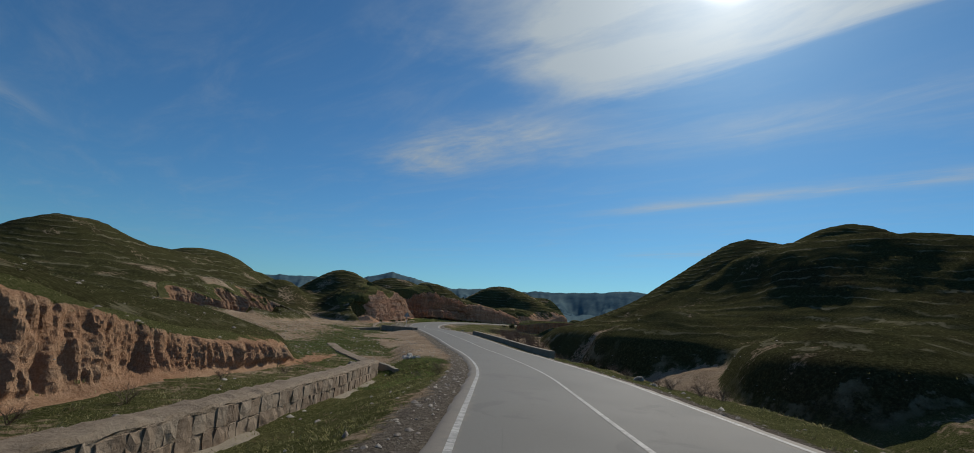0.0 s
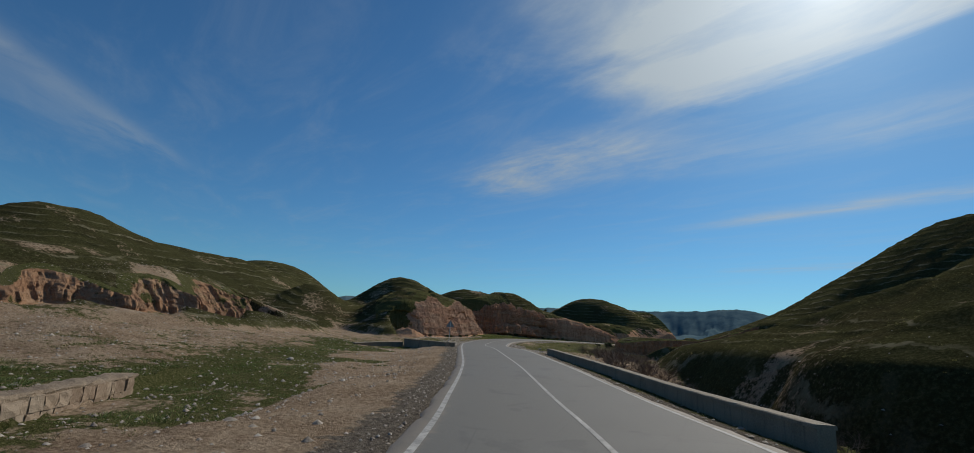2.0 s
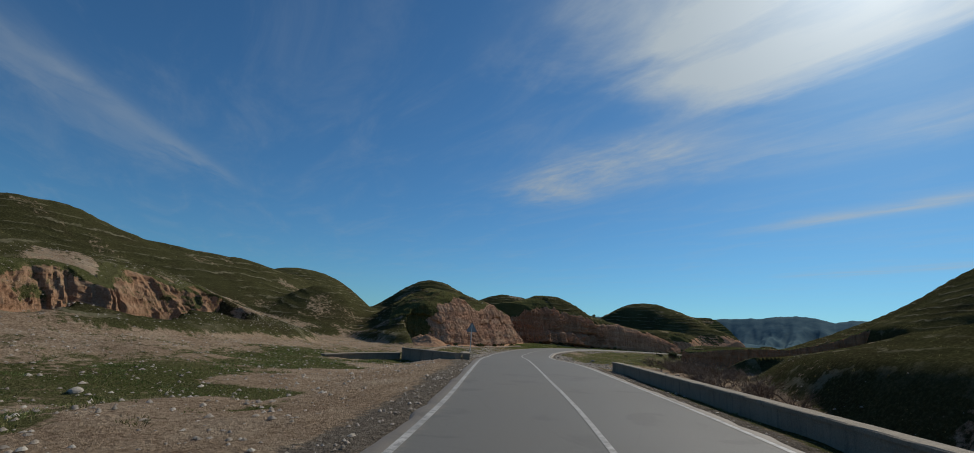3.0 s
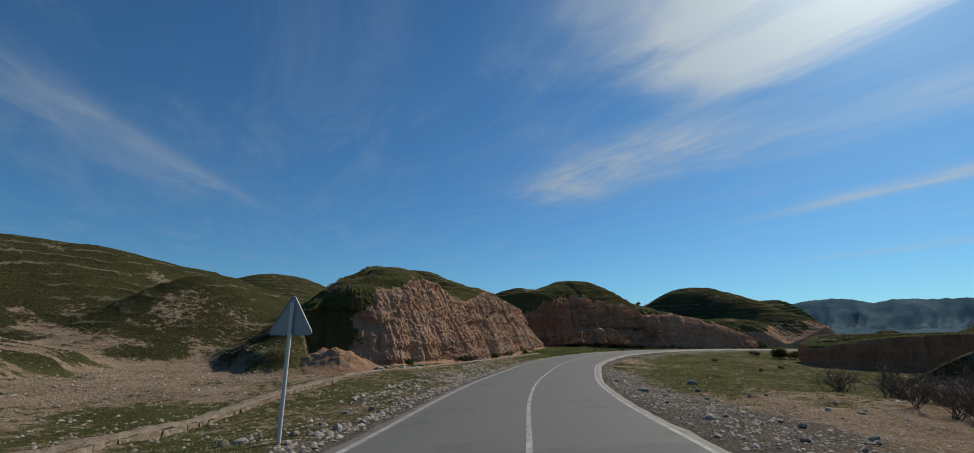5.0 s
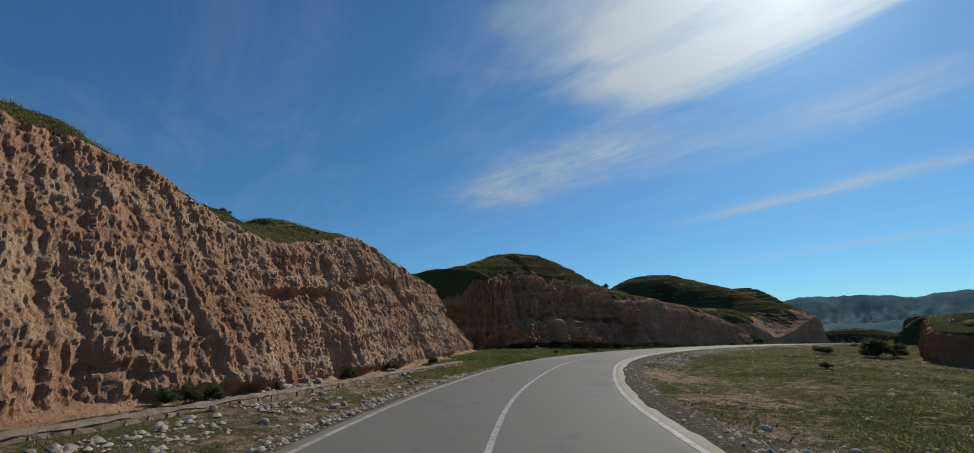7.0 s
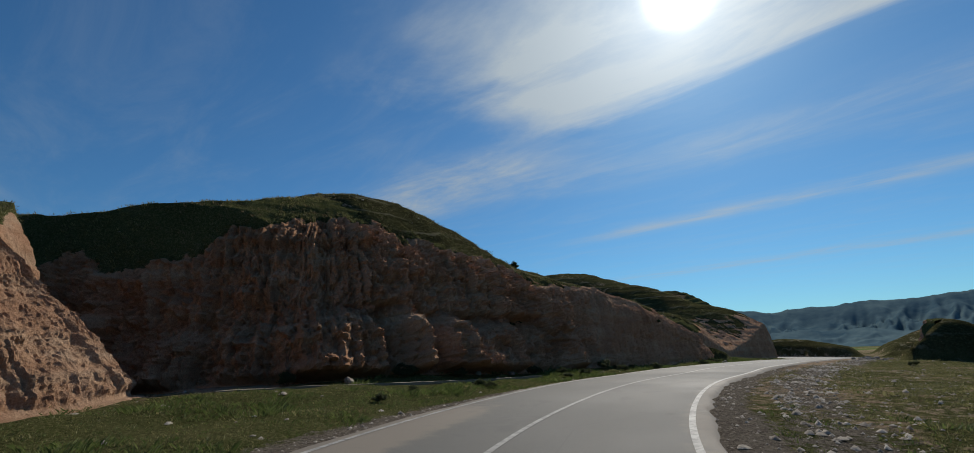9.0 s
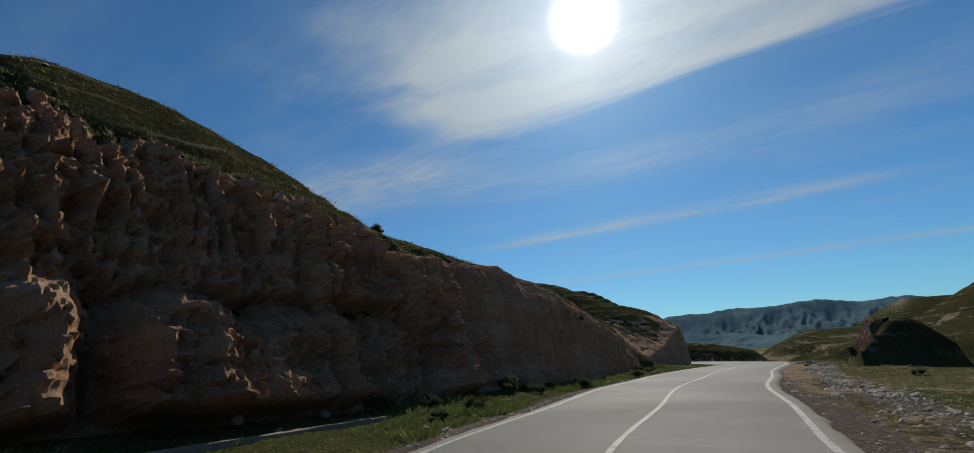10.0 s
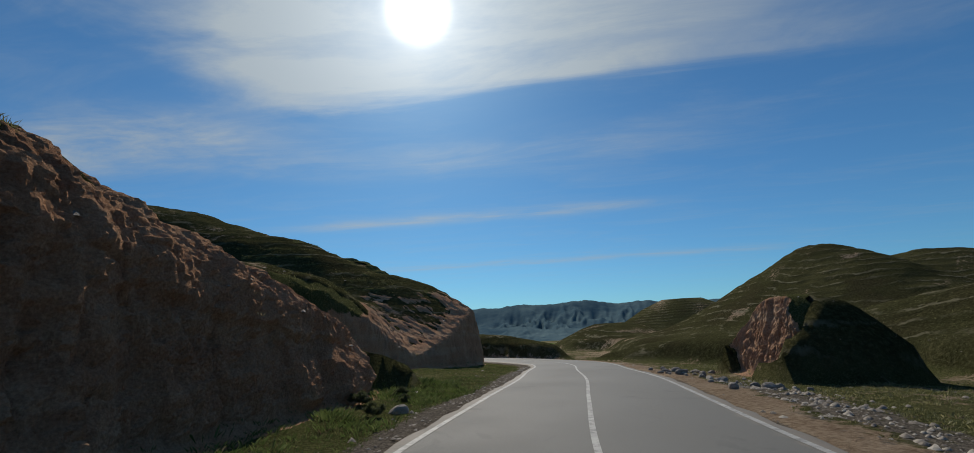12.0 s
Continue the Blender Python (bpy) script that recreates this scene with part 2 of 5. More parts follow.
def build_asphalt(N, b, pos):
    big = N.noise(pos, 0.16, 5, 0.6)
    a = N.ramp(big, (0.3, (0.074, 0.071, 0.062)), (0.7, (0.112, 0.108, 0.095)))
    a = N.mix(0.5, a, N.ramp(N.noise(pos, 120.0, 3, 0.7), (0.3, (0.048, 0.046, 0.041)), (0.7, (0.195, 0.19, 0.17))))
    a = N.mix(N.math("MULTIPLY", attr(N, "wheel"), 0.35), a, (0.1, 0.1, 0.094))
    dust = N.step(N.math("ADD", attr(N, "edge"), N.math("MULTIPLY", N.math("SUBTRACT", N.noise(pos, 1.8, 6, 0.7), 0.5), 0.9)), 0.55, 1.0)
    a = N.mix(N.math("MULTIPLY", dust, 0.7), a, (0.21, 0.175, 0.135))
    crack = N.voro(N.vmath("ADD", pos, N.vmath("SCALE", N.add("ShaderNodeTexNoise").outputs["Color"])), 0.33, "DISTANCE_TO_EDGE")
    a = N.mix(N.math("MULTIPLY", N.math("SUBTRACT", 1.0, N.step(crack, 0.0, 0.004)), 0.2), a, (0.03, 0.029, 0.028))
    N.put(b.inputs["Base Color"], a)
    patch = N.step(N.noise(pos, 0.42, 4, 0.6, 0.9), 0.58, 0.64)
    a = N.mix(N.math("MULTIPLY", patch, 0.3), a, (0.05, 0.05, 0.047))
    N.put(b.inputs["Base Color"], a)
    N.put(b.inputs["Roughness"], N.ramp(big, (0.3, 0.72), (0.7, 0.85)))
    bump(N, b, N.noise(pos, 150.0, 3, 0.7), 0.45, 0.006)


MAT_ASPHALT = material("worn grey asphalt", build_asphalt, 0.8, 0.3)


def build_paint(N, b, pos):
    wear = N.step(N.noise(pos, 5.0, 8, 0.75), 0.36, 0.58)
    N.put(b.inputs["Base Color"], N.mix(wear, (0.17, 0.165, 0.155), N.ramp(N.noise(pos, 1.2, 4), (0.3, (0.26, 0.255, 0.235)), (0.7, (0.4, 0.39, 0.36)))))
    bump(N, b, N.noise(pos, 130.0, 3, 0.7), 0.3, 0.004)


MAT_PAINT = material("worn white road paint", build_paint, 0.7, 0.3)


def build_concrete(N, b, pos):
    a = N.ramp(N.noise(pos, 0.9, 6, 0.65), (0.3, (0.17, 0.14, 0.1)), (0.7, (0.3, 0.255, 0.19)))
    m = N.add("ShaderNodeMapping")
    m.inputs["Scale"].default_value = (3.0, 3.0, 0.5)
    N.put(m.inputs[0], pos)
    a = N.mix(N.step(N.noise(m.outputs[0], 1.6, 5, 0.6), 0.5, 0.75), a, (0.09, 0.076, 0.062))
    a = N.mix(0.4, a, N.ramp(N.noise(pos, 35.0, 5, 0.7), (0.3, (0.11, 0.09, 0.066)), (0.7, (0.38, 0.33, 0.25))))
    N.put(b.inputs["Base Color"], a)
    bump(N, b, N.noise(pos, 18.0, 7, 0.7), 0.7, 0.03)


MAT_CONCRETE = material("weathered concrete", build_concrete, 0.9, 0.2)


def build_cap(N, b, pos):
    a = N.ramp(N.noise(pos, 1.4, 7, 0.7), (0.3, (0.16, 0.115, 0.075)), (0.55, (0.29, 0.225, 0.155)), (0.75, (0.4, 0.335, 0.25)))
    a = N.mix(0.45, a, N.ramp(N.noise(pos, 16.0, 7, 0.75), (0.3, (0.11, 0.08, 0.055)), (0.7, (0.46, 0.38, 0.29))))
    N.put(b.inputs["Base Color"], a)
    bump(N, b, N.noise(pos, 7.0, 9, 0.75), 1.0, 0.1)


MAT_CAP = material("earth-stained crumbling mortar", build_cap, 0.95, 0.1)


def build_stone(N, b, pos):
    r = N.add("ShaderNodeObjectInfo").outputs["Random"]
    isl = N.add("ShaderNodeNewGeometry").outputs["Random Per Island"]
    k = N.math("FRACT", N.math("ADD", r, isl))
    a = N.ramp(k, (0.0, (0.13, 0.1, 0.07)), (0.4, (0.22, 0.18, 0.135)), (0.75, (0.32, 0.275, 0.215)), (1.0, (0.46, 0.415, 0.34)))
    a = N.mix(0.4, a, N.ramp(N.noise(pos, 12.0, 6, 0.7), (0.3, (0.14, 0.12, 0.1)), (0.7, (0.5, 0.46, 0.4))))
    N.put(b.inputs["Base Color"], a)
    bump(N, b, N.noise(pos, 20.0, 6, 0.7), 0.6, 0.03)


MAT_STONE = material("pale limestone", build_stone, 0.9, 0.2)


def build_masonry(N, b, pos):
    r = N.add("ShaderNodeObjectInfo").outputs["Random"]
    a = N.ramp(r, (0.0, (0.19, 0.13, 0.085)), (0.5, (0.3, 0.22, 0.15)), (1.0, (0.38, 0.31, 0.23)))
    a = N.mix(0.45, a, N.ramp(N.noise(pos, 7.0, 7, 0.7), (0.3, (0.13, 0.09, 0.06)), (0.7, (0.42, 0.34, 0.26))))
    N.put(b.inputs["Base Color"], a)
    bump(N, b, N.noise(pos, 9.0, 8, 0.75), 0.9, 0.06)


MAT_MASONRY = material("rough brown wall stone", build_masonry, 0.92, 0.15)


def leafy(name, dark, mid, pale, rough=0.7, through=0.4):
    def build(N, b, pos):
        isl = N.add("ShaderNodeNewGeometry").outputs["Random Per Island"]
        a = N.ramp(isl, (0.0, dark), (0.55, mid), (1.0, pale))
        a = N.mix(0.3, a, N.ramp(N.noise(pos, 0.8, 4), (0.35, dark), (0.65, pale)))
        N.put(b.inputs["Base Color"], a)
        if through:
            t = N.add("ShaderNodeBsdfTranslucent")
            N.put(t.inputs[0], a)
            m = N.add("ShaderNodeMixShader")
            m.inputs[0].default_value = through
            N.put(m.inputs[1], b.outputs[0])
            N.put(m.inputs[2], t.outputs[0])
            for n in N.t.nodes:
                if n.type == "OUTPUT_MATERIAL":
                    N.put(n.inputs[0], m.outputs[0])
    return material(name, build, rough, 0.2)


MAT_GRASS = leafy("short green grass", (0.1, 0.105, 0.034), (0.19, 0.19, 0.068), (0.36, 0.32, 0.16))
MAT_LUSH = leafy("lush green weeds", (0.055, 0.085, 0.02), (0.105, 0.145, 0.038), (0.2, 0.23, 0.085))
MAT_DRY = leafy("dry straw grass", (0.1, 0.075, 0.04), (0.2, 0.155, 0.085), (0.3, 0.24, 0.14))
MAT_TWIG = leafy("bare brown twigs", (0.09, 0.058, 0.04), (0.16, 0.11, 0.08), (0.24, 0.18, 0.13), 0.8, 0.0)
MAT_SHRUB = leafy("olive shrub leaves", (0.035, 0.045, 0.018), (0.07, 0.085, 0.035), (0.13, 0.14, 0.07))


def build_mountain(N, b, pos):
    # the blue of distance haze is mixed straight into the base colour
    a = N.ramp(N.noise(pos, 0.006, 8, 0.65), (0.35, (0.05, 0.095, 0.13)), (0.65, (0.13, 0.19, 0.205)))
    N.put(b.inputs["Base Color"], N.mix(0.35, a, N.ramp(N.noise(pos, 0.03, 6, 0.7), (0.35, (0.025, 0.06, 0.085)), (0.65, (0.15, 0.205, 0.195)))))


MAT_MOUNTAIN = material("distant scrub-covered mountain tinted with blue haze", build_mountain, 1.0, 0.0)


def plain(name, col, rough=0.6, metal=0.0, grain=25.0):
    def build(N, b, pos):
        k = N.noise(pos, grain, 6, 0.7)
        N.put(b.inputs["Base Color"], N.mix(k, tuple(c * 0.7 for c in col), tuple(min(1, c * 1.25) for c in col)))
        N.put(b.inputs["Roughness"], N.ramp(k, (0.3, rough * 0.8), (0.7, min(1.0, rough * 1.2))))
        b.inputs["Metallic"].default_value = metal
    return material(name, build, rough, 0.4)


MAT_STEEL = plain("dull galvanised steel", (0.33, 0.33, 0.33), 0.55, 0.5)
MAT_POST = plain("white painted post", (0.62, 0.61, 0.58), 0.6)
MAT_CLOTH = plain("crumpled white plastic", (0.6, 0.52, 0.42), 0.6)
# ---- the lie of the land ----
def smooth(a, b, v):
    t = np.clip((v - a) / (b - a), 0.0, 1.0)
    return t * t * (3 - 2 * t)


def hash2(i, j, seed):
    h = (i.astype(np.int64) * 374761393 + j.astype(np.int64) * 668265263 + seed * 974634777) & 0x7FFFFFFF
    h = ((h ^ (h >> 13)) * 1274126177) & 0x7FFFFFFF
    return ((h ^ (h >> 16)) & 0xFFFFFF) / float(0xFFFFFF)


def value_noise(x, y, seed=0):
    x, y = np.asarray(x, float), np.asarray(y, float)
    i, j = np.floor(x), np.floor(y)
    u, v = x - i, y - j
    u, v = u * u * u * (u * (6 * u - 15) + 10), v * v * v * (v * (6 * v - 15) + 10)
    i, j = i.astype(np.int64), j.astype(np.int64)
    a, b, c, d = hash2(i, j, seed), hash2(i + 1, j, seed), hash2(i, j + 1, seed), hash2(i + 1, j + 1, seed)
    return (a * (1 - u) + b * u) * (1 - v) + (c * (1 - u) + d * u) * v


def fbm(x, y, octaves=4, seed=0, gain=0.5):
    """Between about -1 and 1."""
    s, amp, tot = 0.0, 1.0, 0.0
    for o in range(octaves):
        s = s + amp * (value_noise(x * 2 ** o + 17.3 * o, y * 2 ** o - 9.1 * o, seed + o) * 2 - 1)
        tot, amp = tot + amp, amp * gain
    return s / tot


ROAD = [(2.6, -40.0), (2.5, -20.0), (2.49, 0.0), (2.55, 8.0), (2.67, 15.0), (2.72, 20.0), (2.3, 28.0), (1.05, 37.97), (0.1, 42.98), (-0.97, 48.61), (-2.05, 53.82), (-4.0, 61.97), (-6.4, 71.95), (-8.7, 82.27), (-10.52, 89.97), (-12.21, 98.98), (-13.28, 107.79), (-13.9, 115.2), (-13.76, 123.29), (-12.95, 130.97), (-11.06, 138.45), (-8.37, 144.74), (-5.06, 150.47), (-1.31, 155.33), (2.7, 160.72), (6.72, 165.02), (10.95, 169.8), (15.75, 174.6), (21.3, 180.05), (27.2, 186.5), (33.6, 193.4), (38.6, 200.6), (41.6, 208.5), (42.6, 218), (41, 230), (36, 242)]
HALF = 3.2   # half the width of the asphalt


def spline(points, step):
    p = np.array(points, float)
    t = np.concatenate([[0], np.cumsum(np.linalg.norm(np.diff(p, axis=0), axis=1))])
    m = np.gradient(p, t, axis=0)
    q = np.arange(0, t[-1], step)
    k = np.clip(np.searchsorted(t, q, side="right") - 1, 0, len(t) - 2)
    h = (t[k + 1] - t[k])[:, None]
    u = ((q - t[k])[:, None]) / h
    return (2 * u ** 3 - 3 * u ** 2 + 1) * p[k] + (u ** 3 - 2 * u ** 2 + u) * h * m[k] + (-2 * u ** 3 + 3 * u ** 2) * p[k + 1] + (u ** 3 - u ** 2) * h * m[k + 1]


CENTRE = spline(ROAD, 0.5)
TANGENT = np.gradient(CENTRE, axis=0)
TANGENT /= np.linalg.norm(TANGENT, axis=1, keepdims=True)
NORMAL = np.stack([-TANGENT[:, 1], TANGENT[:, 0]], 1)   # to the left
ALONG = np.concatenate([[0], np.cumsum(np.linalg.norm(np.diff(CENTRE, axis=0), axis=1))])
GRADE_S = np.interp([-40, 0, 7, 14, 22, 29, 36, 46, 58, 72, 81, 90, 104, 118, 128, 137, 144, 151, 165, 178, 190, 205], CENTRE[:, 1], ALONG)
GRADE_Z = [1.6, 1.1, 0.82, 0.57, 0.29, 0.05, -0.12, -0.25, -0.12, 0.02, -0.2, -0.4, -0.53, -0.4, -0.19, -0.02, 0.09, 0.18, 0.19, 0.02, -0.35, -0.75]
ROAD_Z = np.interp(ALONG, GRADE_S, GRADE_Z)
ROAD_Z = np.convolve(np.pad(ROAD_Z, 10, mode="edge"), np.ones(21) / 21, mode="valid")


def road_place(x, y):
    """Metres along the road, and metres to the left of its middle."""
    x, y = np.asarray(x, float), np.asarray(y, float)
    fx, fy = x.ravel(), y.ravel()
    s, d = np.empty(fx.size), np.empty(fx.size)
    C = CENTRE[::3]
    for a in range(0, fx.size, 40000):
        e = slice(a, a + 40000)
        k = np.argmin((fx[e, None] - C[None, :, 0]) ** 2 + (fy[e, None] - C[None, :, 1]) ** 2, axis=1) * 3
        dx, dy = fx[e] - CENTRE[k, 0], fy[e] - CENTRE[k, 1]
        along = dx * TANGENT[k, 0] + dy * TANGENT[k, 1]
        s[e] = ALONG[k] + np.clip(along, -1.5, 1.5)
        d[e] = dx * NORMAL[k, 0] + dy * NORMAL[k, 1]
        far = np.abs(along) > 1.6
        d[e] = np.where(far, np.sign(d[e]) * np.hypot(dx, dy), d[e])
    return s.reshape(x.shape), d.reshape(x.shape)


# hills: middle x, y, radii, turn, height, squareness
HILLS = [
    (-76.7, 87, 16.4, 20, 0.09, 15.1, 1.04), (-67.6, 107.5, 16.8, 42, -0.24, 11.8, 1.14),
    (-50, 68, 18, 24, 0.0, 6.6, 1.5),
    (-121.4, 205, 27.7, 33.7, -0.06, 22.0, 1.3),
    (-30.3, 113.8, 8.5, 15, 0.77, 7.4, 1.07), (-47.2, 111.6, 8.0, 12.2, 0.11, 7.5, 1.01),
    (-45.5, 151.9, 17, 13.7, -0.29, 13.4, 0.98), (-29.6, 127.8, 5.6, 7.5, 0.0, 7.9, 1.0),
    (-39, 206.5, 24.9, 19.5, -0.05, 15.7, 0.97),
    (-22, 165, 13.5, 12.0, 0.67, 9.3, 1.15),
    (6.1, 224, 23.3, 13.6, 0.24, 16.4, 1.0), (15.8, 216.1, 12.8, 13.6, 0.29, 12.2, 1.2), (27.5, 225.6, 18.0, 13.5, 0.18, 12.2, 1.0), (9.5, 195.5, 15, 8, 0.78, 6.3, 2.0), (23.5, 208.5, 11, 11, 0.7, 7.8, 1.3),
    (63.4, 119.7, 21.5, 38.3, 0.27, 25.9, 0.8), (70.3, 94.6, 22, 20.8, 0.01, 25.0, 1.1), (52, 66.2, 23.7, 34.9, 0.51, 17.3, 1.12),
    (28, 37.5, 17.5, 8.0, 0.65, 4.6, 1.07), (23.2, 59, 17.7, 8.0, 0.25, 5.4, 1.14),
    (99.1, 200.3, 26.2, 17, 0.89, 15.5, 0.83), (126, 192.6, 20, 25.7, -0.01, 15.6, 1.01), (197, 291.5, 27.2, 26.3, 0.01, 17.1, 1.14),
    (-40, 0, 34, 31, 0.0, 4.7, 4.0), (-24, 18, 15, 17, 0.0, 2.5, 3.0),         # clay bank beside the start
    (110, 255, 26, 12, 0.7, 5.0, 1.5),        # dark bank in the valley mouth
]


MOUNDS = [
    (32, 143, 26, 18, 0.0, 2.4, 5.0), (46, 141, 20, 15, 0.0, 4.2, 2.5),   # flat-topped bank across the wash
    (31.6, 176.0, 3.9, 3.7, 0.85, 3.3, 1.7),  # low mound with the cut nose
]


def hill_height(x, y, hills):
    total = np.zeros(np.shape(x))
    for cx, cy, rx, ry, turn, h, p in hills:
        co, si = math.cos(turn), math.sin(turn)
        u, v = ((x - cx) * co + (y - cy) * si) / rx, (-(x - cx) * si + (y - cy) * co) / ry
        total += (h * np.exp(-np.minimum((u * u + v * v + 1e-9) ** p, 40.0))) ** 5
    return total ** 0.2


# toe lines of the cut and eroded faces; the rising side lies to the left of each line's way
TOES = {
    "bank": ([(-10.5, -14), (-9.4, 0), (-8.8, 8), (-9.0, 14), (-8.7, 21), (-8.9, 27), (-9.6, 33)], 3.2),
    "foot": ([(-37, 49), (-33.5, 53), (-35.2, 56.5), (-31.4, 60), (-33.8, 64), (-30.9, 67), (-33.6, 71), (-32.8, 75.5), (-36.5, 80), (-38, 84)], 1.25),
    "red": ([(-30.5, 99.2), (-26.6, 101.2), (-24.0, 103.4), (-22.5, 107.5), (-21.8, 114), (-21.5, 120), (-21.2, 126), (-21.1, 132), (-21.1, 138), (-21.2, 143.8), (-21.9, 146.2), (-24.5, 147.9), (-30, 148.9)], 2.5),
    "dark": ([(-38, 150.5), (-30, 150.6), (-23, 150.6), (-17.4, 151.6), (-12.6, 155.6), (-7.6, 160.2), (-2.8, 164.6), (2, 169.2), (6.0, 173.5), (9.4, 177.4), (12.0, 180.6), (12.6, 183.2), (10.6, 186)], 4.6),
    "end": ([(8.6, 187.4), (13.5, 189.8), (19, 192.6), (24.6, 196), (29.3, 200), (32.8, 204.6), (34.6, 209.4), (34.2, 215.5), (31, 222), (25, 227)], 6.0),
    "wash": ([(27, 159), (17, 149), (11, 141.5), (8.7, 137.6), (8.4, 135.4), (10, 133.2), (14, 131.8), (23, 131), (32, 131), (36, 131)], 5.0),
    "nose": ([(34.4, 182.4), (32.1, 179.9), (30, 177.5), (28.4, 175.4), (28.5, 173.6), (29.8, 172.2)], 3.0),
}


def lean_of(name, steep, y):
    """The dark cliff leans back more at its near end and its tail, the red one at its far nose."""
    if name == "dark":
        return steep * (0.68 + 1.1 * smooth(158, 170, y)) * (1 - 0.65 * smooth(176, 181, y))
    return steep * (1 - 0.55 * smooth(137, 145, y)) if name == "red" else steep


END_RISE = 2.6   # how fast a face closes at its ends


def line_place(x, y, line):
    """Signed distance to a line (left of its way is positive), and how far past its nearer end (negative inside)."""
    best = np.full(np.shape(x), 1e9)
    e, past = np.zeros(np.shape(x)), np.zeros(np.shape(x))
    last, run = len(line) - 2, 0.0
    total = sum(math.hypot(b[0] - a[0], b[1] - a[1]) for a, b in zip(line[:-1], line[1:]))
    for i, ((ax, ay), (bx, by)) in enumerate(zip(line[:-1], line[1:])):
        ex, ey = bx - ax, by - ay
        size = math.hypot(ex, ey)
        w = ((x - ax) * ex + (y - ay) * ey) / (size * size)
        u = np.clip(w, 0, 1)
        r = np.hypot(x - ax - u * ex, y - ay - u * ey)
        better = r < best
        best = np.where(better, r, best)
        off = (ex * (y - ay) - ey * (x - ax)) / size
        over = (np.maximum(-w, 0) if i == 0 else 0) * size + (np.maximum(w - 1, 0) if i == last else 0) * size
        e = np.where(better, np.where(over > 0, off, r * np.sign(off)), e)
        at = run + (w if i in (0, last) else u) * size
        past = np.where(better, np.maximum(-at, at - total), past)
        run += size
    return e, past


WALL = [(-6.4, -25), (-5.3, 5), (-5.1, 15), (-5.1, 19), (-5.5, 26.4), (-8.1, 31.6), (-10.1, 36), (-12.6, 42.4)]


def base_ground(x, y):
    """The ground without hills: verges, ditches, the wash to the right, the valley far off."""
    s, d = road_place(x, y)
    z = np.interp(s, ALONG, ROAD_Z)
    yy = np.clip(y, -40, 260)
    left, right = np.maximum(d, 0), np.maximum(-d, 0)
    rel = -0.06 * smooth(3.0, 3.4, np.abs(d))
    # left
    wd, _ = line_place(x, y, WALL)
    by_wall = 1 - smooth(42, 50, yy)
    low = (-0.95 + 0.12 * smooth(24, 31, yy)) * smooth(3.6 + 2.6 * smooth(21, 29, yy), 7.4 + 1.1 * smooth(21, 29, yy), left)
    high = -0.35 + 0.012 * np.maximum(left - 9, 0)
    near = np.where(wd > 0.42, high, low)
    plain_left = -0.45 * smooth(3.6, 8, left) + 0.75 * smooth(10, 22, left) + 1.1 * smooth(20, 34, left)
    cut_left = -0.06 * smooth(3.4, 4.2, left) + 0.2 * smooth(4.2, 6.5, left) + 0.3 * smooth(6.5, 9.5, left)
    rl = near * by_wall + (1 - by_wall) * (plain_left * (1 - smooth(84, 100, yy)) + cut_left * smooth(84, 100, yy))
    # right
    wide = 9 * smooth(46, 66, yy)
    ravine = -0.3 * smooth(3.4, 6.2, right) - 2.9 * smooth(6.6, 9.4, right) + 2.5 * smooth(11.8 + wide, 21 + wide * 1.3, right)
    wash = -0.22 * smooth(3.4, 6, right) - 0.9 * smooth(10, 24, right)
    verge = -0.3 * smooth(3.4, 8, right) - 0.35 * smooth(8, 16, right)
    k1, k2 = smooth(66, 92, yy), smooth(138, 152, yy)
    rr = ravine * (1 - k1) + wash * k1 * (1 - k2) + verge * k2
    rel = rel + np.where(d > 0, rl, rr)
    far = smooth(60, 200, np.abs(d))
    z = z * (1 - far)
    out = z + rel * (1 - far) - 3.0 * smooth(150, 420, np.hypot(x - 20, y - 100)) * smooth(-60, 60, y - 90)
    rough = smooth(3.3, 5.5, np.abs(d))
    wild = 1 + 1.1 * smooth(9, 16, d) * smooth(36, 50, yy) * (1 - smooth(92, 100, yy))
    wild = wild + 1.6 * smooth(6, 9, -d) * (1 - smooth(28, 40, -d)) * (1 - smooth(90, 110, yy))
    out = out + rough * wild * (0.18 * fbm(x / 5.0, y / 5.0, 4, 3) + 0.065 * fbm(x / 0.9, y / 0.9, 3, 9))
    return out, s, d


RIDGE_Y = [92, 96, 98.4, 100.6, 103, 106.5, 109, 112, 115, 117.5, 120.5, 123, 125.5, 128, 133.5, 138.5, 141, 143, 145.8, 148.6, 152]
RIDGE_Z = [0, 1.8, 3.2, 4.3, 5.4, 6.4, 6.75, 6.7, 6.5, 6.35, 6.35, 6.8, 7.2, 7.3, 7.0, 6.6, 6.5, 6.3, 5.3, 3.0, 0]
SPUR_S = [-22, -10, -4, 0, 4.5, 8, 12, 16, 20, 24, 28, 32, 35, 38, 41.5, 45, 48]
SPUR_Z = [7.6, 8.2, 9.1, 10.3, 11.5, 11.6, 10.45, 8.05, 6.75, 6.4, 5.95, 5.25, 4.5, 3.6, 2.6, 1.2, 0]


